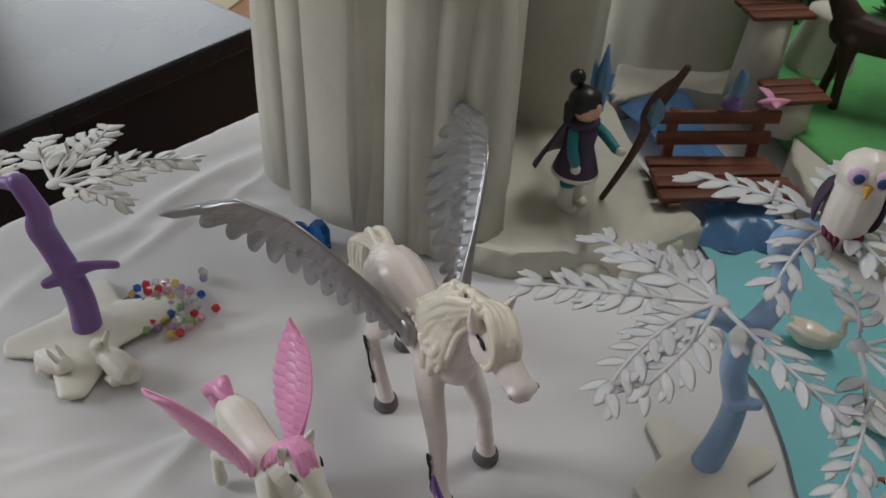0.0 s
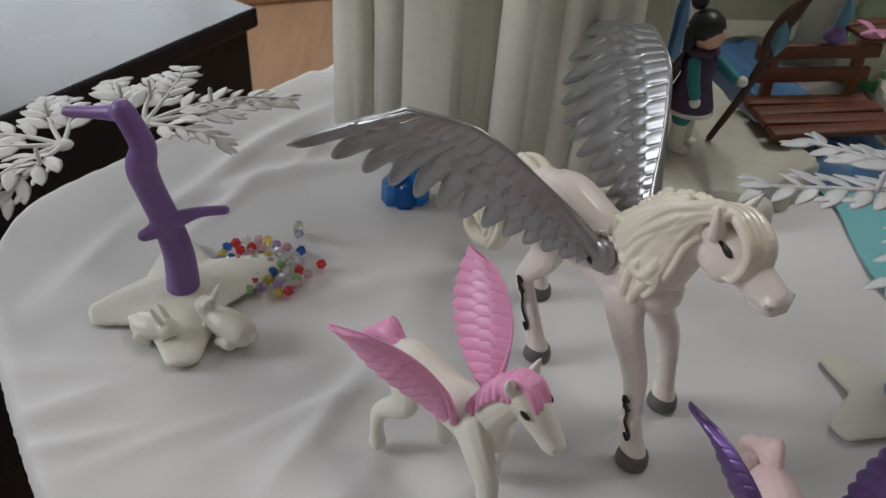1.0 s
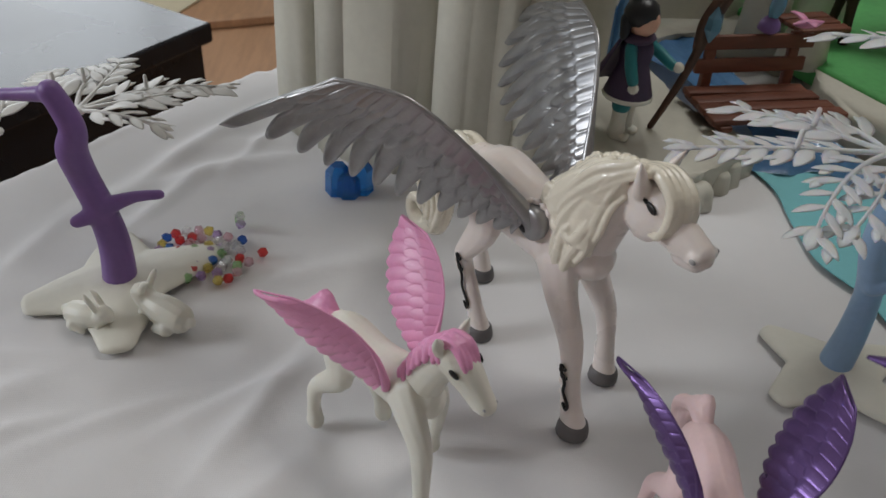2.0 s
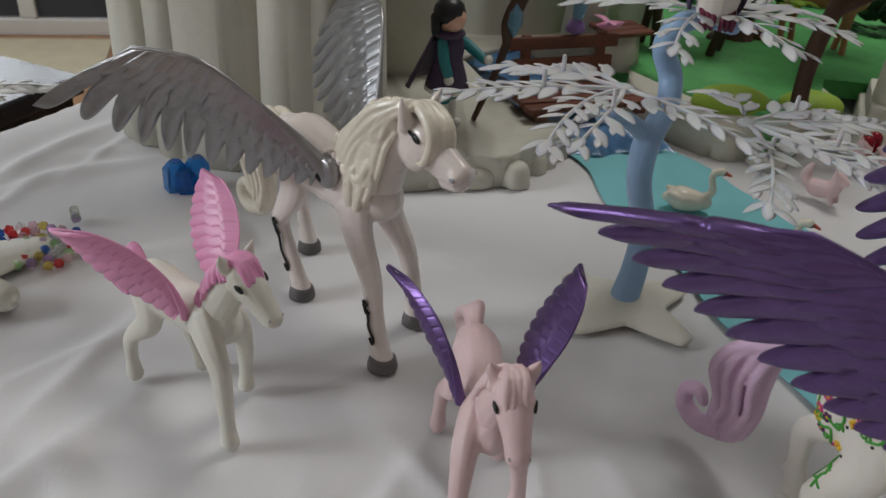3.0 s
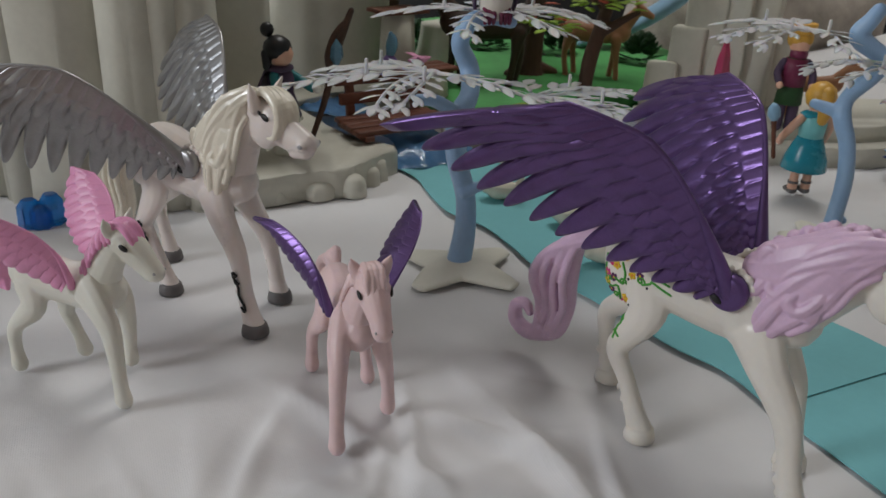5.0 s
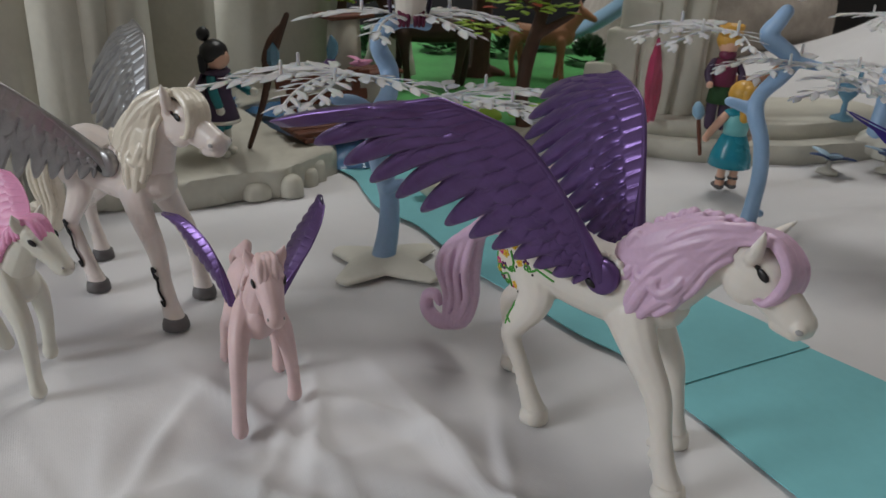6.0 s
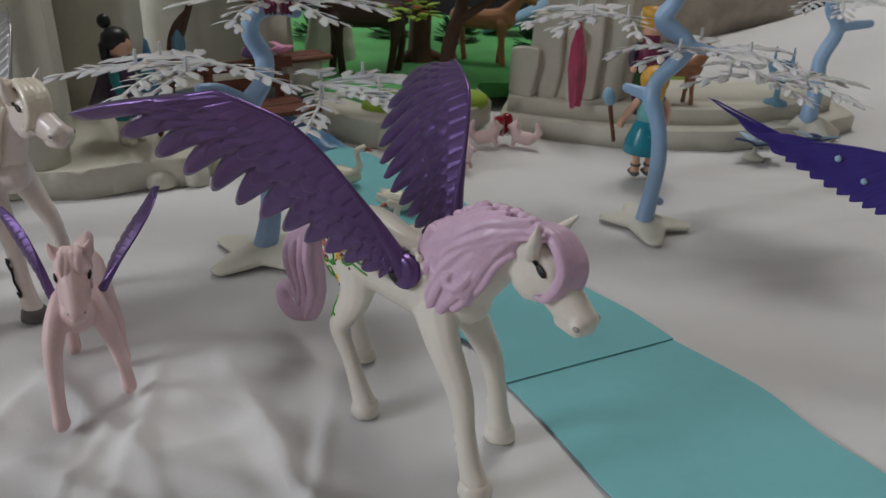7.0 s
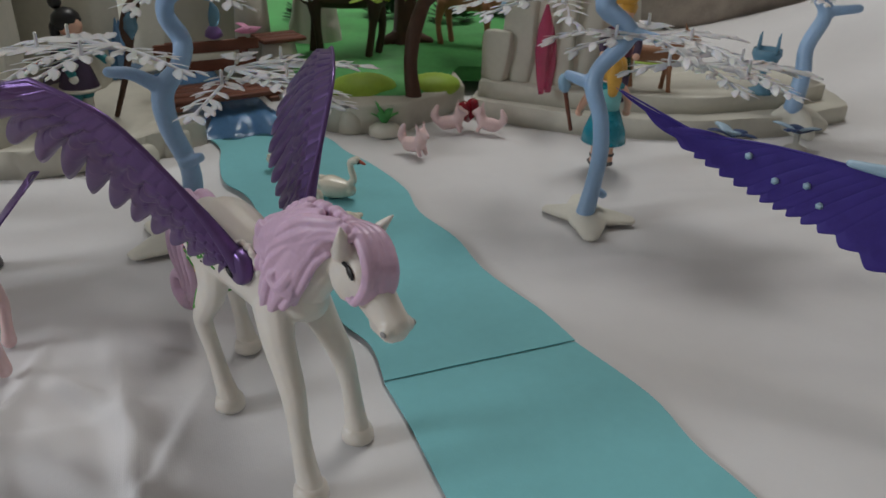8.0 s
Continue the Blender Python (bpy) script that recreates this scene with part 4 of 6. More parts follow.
pegasus((0.2390, 0.2055), -66.0, (M["cream"], M["lilac"], M["purple"], "metallic purple feathered wing"),
        "white toy pegasus with lilac mane, flower print and purple wings", 0.0, None, Matrix.Rotation(radians(-6), 4, "Z") @ Matrix.Rotation(radians(-2), 4, "X") @ Matrix.Rotation(radians(-6), 4, "Y"), None, "flowers")
foal((0.0473, 0.3227), -47, M["ivory"], M["pink"], M["pink"], "ivory toy foal with pink mane and pink wings", "pink feathered wing")
foal((0.1310, 0.2704), -95, M["blush"], M["blush"], M["purple"], "pale pink toy foal with metallic purple wings", "metallic purple wing",
     Matrix.Rotation(radians(-8), 4, "Y"), Matrix.Rotation(radians(-6), 4, "X"), 0.66)

# ---------------------------------------------------------------- snow rocks


def crag(name, parent, cx, cy, a, b, h, ridges, seed, top=0.8, label="", n=120, rows=26, ledge=0.0):
    """A fluted plastic rock tower: ridges run up it, some ending in slanted ledges."""
    rnd = random.Random(seed)
    rid = [(2 * math.pi * (i + rnd.uniform(-0.25, 0.25)) / ridges, rnd.uniform(0.16, 0.36), rnd.uniform(0.3, 1.3), rnd.uniform(0.5, 1.0)) for i in range(ridges)]
    bm = bmesh.new()
    rings = []
    for j in range(rows):
        v = j / (rows - 1)
        z = h * v
        ring = []
        for i in range(n):
            t = 2 * math.pi * i / n
            r = 1.0 - (1 - top) * v
            for th, wd, stop, amp in rid:
                d = (t - th + math.pi) % (2 * math.pi) - math.pi
                d += 0.05 * math.sin(v * 5 + th * 3)
                k = max(0.0, 1 - abs(d) / (wd * 1.9))
                k = min(1.0, k * 1.7)
                fade = 1.0 if v < stop else max(0.0, 1 - (v - stop) * 9)
                r += 0.10 * amp * k * fade
            r += 0.025 * noise.noise(Vector((math.cos(t) * 2.2, math.sin(t) * 2.2, v * 2.5 + seed)))
            r += ledge * 0.05 * math.floor(noise.noise(Vector((math.cos(t) * 1.5, math.sin(t) * 1.5, v * 4 + seed))) * 3)
            ring.append(bm.verts.new(((cx + a * r * math.cos(t)) * K, (cy + b * r * math.sin(t)) * K, z * K)))
        rings.append(ring)
    for p, q in zip(rings, rings[1:]):
        for i in range(n):
            bm.faces.new((p[i], p[(i + 1) % n], q[(i + 1) % n], q[i]))
    bm.faces.new(rings[-1])
    bm.faces.new(rings[0][::-1])
    return part(name, bm, M["stone"], parent, label)


def rock_plate(name, parent, outline, z0, z1, seed, bevel=3.0, rough=3.0, sub=6):
    """A low plate of rock with an uneven rim."""
    rnd = random.Random(seed)
    pts = []
    n = len(outline)
    for i in range(n):
        (x0, y0), (x1, y1) = outline[i], outline[(i + 1) % n]
        for k in range(sub):
            f = k / sub
            w = rough * noise.noise(Vector(((x0 + (x1 - x0) * f) * 0.05, (y0 + (y1 - y0) * f) * 0.05, seed)))
            L = math.hypot(x1 - x0, y1 - y0) + 1e-6
            pts.append((x0 + (x1 - x0) * f + w * (y1 - y0) / L, y0 + (y1 - y0) * f - w * (x1 - x0) / L))
    bm = bmesh.new()
    slab(bm, pts, z0, z1, bevel)
    return part(name, bm, M["stone"], parent)


rock = thing("toy_rock_castle", pose(0, 0, 0), "cream plastic rock set with fluted towers standing on the cloth", "toy rock")
crag("tower", rock, 60, 576, 62, 70, 330, 6, 3, 0.88)
crag("tower", rock, 98, 550, 30, 62, 330, 4, 8, 0.92)
crag("tower", rock, 18, 588, 27, 42, 330, 4, 21, 0.94)


def buttress(x, y, w, d, h, turn, lean=6, sides=7, seed=0):
    """A slanted-topped rib of rock leaning on the tower."""
    rnd = random.Random(seed)
    bm = bmesh.new()
    rings = []
    for v, s in ((0, 1.0), (0.35, 0.94), (0.7, 0.84), (0.88, 0.62), (1.0, 0.18)):
        ring = []
        for i in range(sides):
            a = 2 * math.pi * i / sides + 0.3
            k = s * (1 + 0.08 * math.sin(i * 2.3 + seed))
            ring.append(bm.verts.new((w * k * math.cos(a) * K, (d * k * math.sin(a) + lean * v) * K, h * (v - 0.06 * math.sin(a) * (v > 0.6)) * K)))
        rings.append(ring)
    for p, q in zip(rings, rings[1:]):
        for i in range(sides):
            bm.faces.new((p[i], p[(i + 1) % sides], q[(i + 1) % sides], q[i]))
    bm.faces.new(rings[0][::-1])
    bm.faces.new(rings[-1])
    bmesh.ops.bevel(bm, geom=list(bm.edges), offset=0.0022, segments=2, affect="EDGES")
    bm.transform(pose(x * K, y * K, 0, 0, 0, turn))
    part("buttress", bm, M["stone"], rock)


buttress(-1, 552, 15, 22, 150, 20, 6, 7, 1)
buttress(24, 527, 19, 14, 340, 10, 5, 6, 2)
buttress(112, 498, 19, 20, 172, 8, 8, 7, 4)
buttress(84, 500, 24, 17, 345, -6, 7, 6, 5)
buttress(52, 517, 22, 16, 345, 4, 6, 6, 6)
bm = bmesh.new()
block(bm, (150, 640, 130), (62, 74, 270), Matrix.Rotation(radians(-14), 4, "Z"), 7)
part("cave_wall", bm, M["stone"], rock)
bm = bmesh.new()
block(bm, (171, 622, 215), (14, 40, 120), Matrix.Rotation(radians(-14), 4, "Z"), 6)
part("cave_wall", bm, M["stone"], rock)
crag("tower", rock, 240, 735, 62, 40, 230, 10, 5, 0.9)
crag("tower", rock, 350, 712, 26, 24, 62, 6, 15, 0.7)
rock_plate("rock_plate", rock, [(92, 500), (104, 480), (130, 475), (166, 481), (188, 480), (206, 490), (236, 511), (226, 532), (214, 545), (206, 575), (196, 640), (150, 740), (60, 700)], -1, 17, 2, 4, 3)
rock_plate("rock_plate", rock, [(196, 640), (206, 700), (330, 740), (420, 760), (420, 700), (330, 650), (300, 640), (285, 660), (240, 670)], -1, 17, 4, 4, 3)
rock_plate("rock_plate", rock, [(300, 585), (302, 545), (322, 512), (345, 503), (372, 503), (405, 520), (432, 545), (436, 600), (380, 640), (320, 640)], -1, 19, 6, 4, 3)
rnd = random.Random(4)
for x, y, r, hh in ((197, 482, 8, 11), (176, 485, 10, 9), (218, 505, 9, 13), (228, 516, 8, 12), (150, 486, 9, 10), (335, 512, 9, 14), (212, 497, 7, 10)):
    bm = bmesh.new()
    lathe(bm, [(r * 1.05, -1), (r, hh * 0.6), (r * 0.8, hh * 0.95), (r * 0.45, hh * 1.12)], (x, y, 0), 9)
    for v in bm.verts:
        v.co += Vector((noise.noise(v.co * 200), noise.noise(v.co * 200 + Vector((5, 5, 5))), 0)) * 0.0015
    bmesh.ops.bevel(bm, geom=list(bm.edges), offset=0.0008, segments=1, affect="EDGES")
    part("boulder", bm, M["stone"], rock)

# water of the castle pond and the fall below the bridge
pond = thing("toy_pond", pose(0, 0, 0), "clear blue plastic pond running under the bridge bench", "toy pond")
bm = bmesh.new()
N = 22
rows = []
for j in range(N):
    v = j / (N - 1)
    c = along([(215, 690), (232, 630), (250, 575), (262, 535), (268, 510)], v)
    w = 52 - 22 * math.sin(v * 3.1) + 4 * math.sin(v * 14)
    z = 13 if v < 0.66 else 13 - 11 * ((v - 0.66) / 0.34) ** 1.5
    rows.append([bm.verts.new(((c[0] + w * (i / 12 - 0.5) * 1.3) * K, (c[1] + 3 * math.sin(i * 1.3)) * K, (z + 1.2 * math.sin(i * 1.7 + j) + 3 * math.exp(-((v - 0.8) / 0.12) ** 2)) * K)) for i in range(13)])
for p, q in zip(rows, rows[1:]):
    for i in range(12):
        bm.faces.new((p[i], p[i + 1], q[i + 1], q[i]))
bmesh.ops.solidify(bm, geom=list(bm.faces), thickness=0.0015)
part("water_sheet", bm, M["water"], pond)

spires = thing("toy_ice_spires", pose(0.178, 0.635, 0.017), "cluster of clear blue plastic ice spires", "toy ice")
for i in range(7):
    bm = bmesh.new()
    x, y, h = (i % 3) * 9 - 9 + rnd.uniform(-2, 2), (i // 3) * 10 - 8, rnd.uniform(34, 62)
    lathe(bm, [(4.6, -1), (4.2, h * 0.6), (2.6, h * 0.75), (0.5, h)], (x, y, 0), 6)
    part("spire", bm, M["water"], spires, smooth=False)

# ---------------------------------------------------------------- bridge bench
bench = thing("toy_bench_bridge", pose(0.2500, 0.5480, 0.020, 0, 0, 9), "red-brown plastic plank bridge with a bench back", "toy bench")
for i in range(4):
    bm = bmesh.new()
    block(bm, (0 - i * 0.8, -15 + i * 10.5, 4), (82 - i * 3, 9.2, 3.6), Matrix.Rotation(radians(1.2 * (-1) ** i), 4, "Z"), 0.8)
    part("plank", bm, M["plank"], bench)
for x in (-33, 33):
    bm = bmesh.new()
    block(bm, (x, 0, 0.6), (7, 44, 3.6), None, 0.7)
    part("bearer", bm, M["plank"], bench)
    bm = bmesh.new()
    block(bm, (x * 0.78, 24, 18), (6, 4.5, 34), Matrix.Rotation(radians(-7), 4, "X"), 0.8)
    part("post", bm, M["plank"], bench)
for z in (17, 30):
    bm = bmesh.new()
    block(bm, (0, 23 + (z - 17) * 0.12, z), (68 if z < 20 else 74, 3.6, 8), Matrix.Rotation(radians(-7), 4, "X"), 0.8)
    part("back_rail", bm, M["plank"], bench)

bird = thing("toy_bird_ornament", pose(0.2515, 0.5720, 0.0555), "small clear blue and purple bird ornament on the bench back", "toy ornament")
bm = bmesh.new()
lathe(bm, [(3, 0), (6.5, 2), (5.5, 6), (3, 9)], n=10)
part("cup", bm, M["treepurple"], bird)
bm = bmesh.new()
tube(bm, [(0, 0, 8, 2.4), (1.2, 0, 14, 4.2), (1.5, 0, 20, 3.6), (0.5, 0, 24, 1.5)], n=10)
part("bird_body", bm, M["goblet"], bird)
pb = thing("toy_pink_bird", pose(0.276, 0.577, 0.0565, 0, 0, 10), "small pink plastic bird perched on the bench", "toy bird")
bm = bmesh.new()
tube(bm, [(-9, 0, 3, 0.8), (-3, 0, 3, 2.6), (4, 0, 3, 2.4), (9, 0, 4, 0.6)], n=8)
blade(bm, (0, 1, 3), (-5, 12, 6), (0, 0, 1), 3.4)
blade(bm, (0, -1, 3), (-5, -12, 6), (0, 0, 1), 3.4)
part("bird_body", bm, M["pink"], pb)

for x, y, z, w in ((0.3040, 0.6240, 0.043, 36), (0.2880, 0.6560, 0.082, 42)):
    st = thing("toy_plank_step", pose(x, y, z, 0, 0, 14), "small red-brown plank step on the rock", "toy step", "plank steps")
    for i in range(3):
        bm = bmesh.new()
        block(bm, (0, i * 10 - 10, 0), (w, 8.8, 3.2), None, 0.8)
        part("plank", bm, M["plank"], st)
    bm = bmesh.new()
    lathe(bm, [(16, -(z * 1000 - 17)), (13, -2.2), (11, -1.9)], (0, 0, 0), 10)
    part("stone_foot", bm, M["stone"], st)


# ---------------------------------------------------------------- dolls
def doll(name, at, z, heading, mats, build, label):
    bm = bmesh.new()
    build(bm)
    ob = part(name, bm, [M[m] for m in mats], None)
    ob.matrix_world = pose(at[0], at[1], z, 0, 0, heading)
    return tagged(ob, label, "toy doll")


def woman(bm):
    # skin, hair, teal, plum, ivory
    for y in (-5, 5):
        tube(bm, [(0, y, 4, 4.2, 4.6), (0, y, 12, 3.8), (0, y, 22, 4.4), (0, y * 0.7, 30, 5)], n=10, mi=4 if y < 0 else 4)
        tube(bm, [(0, y, 19, 4.9), (0, y * 0.8, 27, 5.6)], n=10, mi=2)
        tube(bm, [(-1, y, 2.6, 3.6, 2.6), (5, y, 2.4, 3.6, 2.4)], n=10, mi=4)
    lathe(bm, [(12, 22), (12.6, 24), (10.2, 32), (7.6, 40), (8.4, 47), (7.0, 52), (3, 54)], n=18, mi=3, squash=0.95)
    lathe(bm, [(12.9, 22.4), (13.1, 23.4), (12.4, 24.6)], n=18, mi=4, squash=0.95)
    tube(bm, [(0, -8, 50, 3), (3, -11, 42, 3), (5, -10, 35, 2.8)], n=10, mi=2)
    ball(bm, (6, -10, 31.5), 2.8, 4)
    tube(bm, [(0, 8, 50, 3), (8, 10, 45, 3), (17, 8, 41, 2.6)], n=10, mi=2)
    ball(bm, (20, 8, 41), 2.8, 4)
    lathe(bm, [(4.5, 52), (4.5, 56)], n=12, mi=0)
    ball(bm, (1, 0, 62), (7.4, 7.4, 8), 0)
    ball(bm, (-1.2, 0, 65), (8.8, 9.2, 8.2), 1)
    tube(bm, [(-6, 5, 62, 3.4), (-5, 7, 55, 2.6)], n=8, mi=1)
    tube(bm, [(-6, -5, 62, 3.4), (-5, -7, 55, 2.6)], n=8, mi=1)
    ball(bm, (-7.5, 0, 75.5), (4.2, 4.2, 4.6), 1)
    ball(bm, (0, 0, 53.5), (8.2, 10.4, 2.6), 3)
    # cape
    prev = None
    for j in range(7):
        z = 53 - j * 5.0
        ring = [bm.verts.new(((-5 - j * 1.6 - (1.5 + j * 0.9) * math.cos(a * 0.9)) * K, ((8 + j * 0.9) * math.sin(a)) * K, z * K)) for a in np.linspace(-1.5, 1.5, 9)]
        back = [bm.verts.new(v.co + Vector((-0.0012, 0, 0))) for v in ring]
        loop = ring + back[::-1]
        if prev:
            for i in range(len(loop)):
                bm.faces.new((prev[i], prev[(i + 1) % 18], loop[(i + 1) % 18], loop[i])).material_index = 3
        else:
            bm.faces.new(loop).material_index = 3
        prev = loop
    bm.faces.new(prev[::-1]).material_index = 3


doll("toy_doll", (0.1632, 0.5200), 0.017, -38, ("skin", "hair", "teal", "plum", "ivory"), woman, "black-haired toy doll with teal dress and dark cape")

staff = thing("toy_staff", pose(0.1860, 0.5280, 0.0185), "brown wooden-look toy staff with a clear blue crystal", "toy staff")
bm = bmesh.new()
tube(bm, [(-4, 0, 0, 1.8), (5, -2, 26, 2.2), (10, -3, 45, 2.6), (13, -3, 58, 2.8), (18, -4, 72, 2.6), (23, -4, 84, 2.0)], n=8)
tube(bm, [(10, -3, 45, 2.2), (8, -5, 57, 2.6), (12, -5, 69, 2.4), (18, -4, 76, 2.0)], n=8)
part("shaft", fuse(bm, 0.7, 1), M["bark"], staff)
bm = bmesh.new()
lathe(bm, [(0.5, 50), (4.5, 57), (4.0, 63), (0.5, 68)], (12.5, -7, 0), 6)
part("crystal", bm, M["goblet"], staff, smooth=False)


def fairy(bm):
    # skin, blond, aqua, skirt, grey
    for y in (-4.5, 4.5):
        tube(bm, [(0, y, 4, 3), (0, y, 14, 2.6), (0, y, 28, 3.6)], n=10, mi=0)
        tube(bm, [(-1, y, 2, 3.2, 2.2), (5, y, 2, 3.2, 2.0)], n=10, mi=4)
        lathe(bm, [(3.4, 7), (3.5, 8.5)], (0, y, 0), 10, 4)
    lathe(bm, [(14, 17), (13, 24), (9.6, 33), (7.4, 38)], n=18, mi=3)
    lathe(bm, [(7.4, 37), (8.2, 46), (7, 52), (3, 54)], n=18, mi=2)
    ball(bm, (0, 0, 52), (7, 10, 3), 3)
    for y in (-1, 1):
        tube(bm, [(0, y * 8.5, 50, 2.8), (2, y * 13, 43, 2.6), (7, y * 15, 35, 2.4)], n=8, mi=0)
        ball(bm, (8.5, y * 15, 32.5), 2.6, 0)
    lathe(bm, [(4, 52), (4, 56)], n=12, mi=0)
    ball(bm, (0.5, 0, 62), (7.2, 7.2, 8), 0)
    ball(bm, (-1.4, 0, 64), (9.2, 9.4, 9.4), 1)
    tube(bm, [(-7, 0, 66, 5), (-9, 0, 58, 4.5), (-8, 0, 50, 3)], n=10, mi=1)


doll("toy_doll", (0.4700, 0.3960), 0.002, 75, ("skin", "blond", "aqua", "skirt", "grey"), fairy, "golden-haired toy doll in an aqua top and turquoise skirt")
axe = thing("toy_wand", pose(0.4500, 0.4030, 0.026, 0, -14, 0), "brown toy wand with a dark blue head", "toy wand")
bm = bmesh.new()
tube(bm, [(0, 0, 0, 1.3), (0, 0, 26, 1.5)], n=8)
part("handle", bm, M["plank"], axe)
bm = bmesh.new()
lathe(bm, [(2, 25), (4, 28), (3.6, 33), (1.5, 36)], n=8)
part("wand_head", bm, M["sky"], axe)


def elf(bm):
    # skin, blond, maroon, darkgreen, plum
    for y in (-4.5, 4.5):
        tube(bm, [(0, y, 3, 4), (0, y, 24, 4.4)], n=10, mi=4)
    lathe(bm, [(9.5, 20), (8.6, 30), (8, 40), (8.6, 47), (6.5, 52), (3, 54)], n=16, mi=3)
    lathe(bm, [(8.8, 33), (8.9, 47), (7, 52)], n=16, mi=2)
    for y in (-1, 1):
        tube(bm, [(0, y * 8, 49, 3), (3, y * 12, 42, 2.8), (8, y * 11, 36, 2.6)], n=8, mi=4)
        ball(bm, (10, y * 11, 34.5), 2.6, 0)
    ball(bm, (0, 0, 62), (7.2, 7.2, 8), 0)
    ball(bm, (-1.6, 0, 65), (8.8, 9, 8.2), 1)
    lathe(bm, [(7, 68), (8.6, 70), (9.2, 76), (8.4, 76), (7.6, 71)], n=12, mi=1)
    ball(bm, (1.5, 0, 55), (5.8, 6.4, 5), 2)


doll("toy_doll", (0.5150, 0.4620), 0.022, -120, ("skin", "blond", "maroon", "darkgreen", "plum"), elf, "crowned golden-haired toy doll in maroon and dark green")

# ---------------------------------------------------------------- meadow and stone throne
meadow = thing("toy_meadow", pose(0, 0, 0), "green plastic meadow plate with lime mounds", "toy meadow")
bm = bmesh.new()
slab(bm, [(304, 620), (330, 560), (352, 528), (385, 520), (420, 545), (440, 590), (520, 560), (620, 600), (640, 800), (470, 1000), (340, 960), (290, 800), (292, 700)], 8, 21, 4)
part("meadow_plate", bm, M["green"], meadow)
for x, y, r, h in ((352, 545, 26, 11), (405, 540, 22, 9), (600, 560, 30, 10)):
    bm = bmesh.new()
    ball(bm, (x, y, 20), (r, r * 0.7, h), sub=3)
    part("mound", bm, M["lime"], meadow)

throne = thing("toy_stone_throne", pose(0, 0, 0), "cream plastic stepped stone throne on a long low plinth", "toy throne")
rock_plate("plinth", throne, [(428, 520), (440, 506), (470, 478), (500, 453), (535, 437), (570, 426), (640, 418), (700, 430), (720, 480), (640, 520), (540, 560), (470, 580)], -1, 14, 11, 2, 2)
rock_plate("plinth", throne, [(436, 524), (448, 512), (474, 488), (506, 466), (572, 440), (640, 436), (690, 448), (690, 490), (620, 520), (540, 555), (470, 575)], 13, 26, 12, 2, 2)
for x, y, w, d, h, rz in ((452, 527, 16, 22, 36, 35), (466, 520, 15, 26, 62, 35), (476, 516, 18, 30, 84, 38), (490, 508, 22, 30, 108, 40), (508, 502, 24, 34, 130, 42), (480, 502, 14, 10, 52, 38), (540, 520, 40, 30, 60, 30)):
    bm = bmesh.new()
    block(bm, (0, 0, h / 2), (w, d, h), None, 3.0)
    bmesh.ops.subdivide_edges(bm, edges=list(bm.edges), cuts=2, use_grid_fill=True)
    for v in bm.verts:
        v.co += Vector((noise.noise(v.co * 70), noise.noise(v.co * 70 + Vector((9, 0, 0))), 0.4 * noise.noise(v.co * 60))) * 0.003
        v.co.x *= 1 - 0.18 * v.co.z / (h * K)
    bm.transform(pose(x * K, y * K, 0.025, 0, 4, rz))
    part("stone_block", bm, M["stone"], throne)

shard = thing("toy_crystal_shard", pose(0.466, 0.480, 0.0255), "clear pink-red plastic crystal shard by the throne", "toy crystal")
bm = bmesh.new()
lathe(bm, [(2.0, 0), (4.4, 12), (7.0, 30), (6, 46), (1, 62)], (0, 0, 0), 6, 0, 0.6)
part("shard", bm, M["crystalpink"], shard, smooth=False)
bm = bmesh.new()
lathe(bm, [(2.5, 0), (5, 20), (4, 34), (0.6, 46)], (7, 3, 0), 6, 0, 0.6)
part("shard", bm, M["crystalpink"], shard, smooth=False)


# ---------------------------------------------------------------- trees
def star_base(parent, size, h, seed, turn=0):
    bm = bmesh.new()
    rnd = random.Random(seed)
    for i in range(4):
        a = i * math.pi / 2 + turn + rnd.uniform(-0.25, 0.25)
        r = size * rnd.uniform(0.9, 1.12)
        tube(bm, [(0, 0, h * 0.45, size * 0.5, h * 0.5), (r * 0.5 * math.cos(a), r * 0.5 * math.sin(a), h * 0.35, size * 0.36, h * 0.42), (r * math.cos(a), r * math.sin(a), h * 0.22, size * 0.17, h * 0.24)], n=12, side=(-math.sin(a), math.cos(a), 0))
    ball(bm, (0, 0, h * 0.45), (size * 0.52, size * 0.52, h * 0.55))
    me = fuse(bm, 0.9, 8)
    for v in me.vertices:
        v.co.z = max(v.co.z, 0.0)
    return part("base", me, M["base"], parent, "ivory star-shaped base")


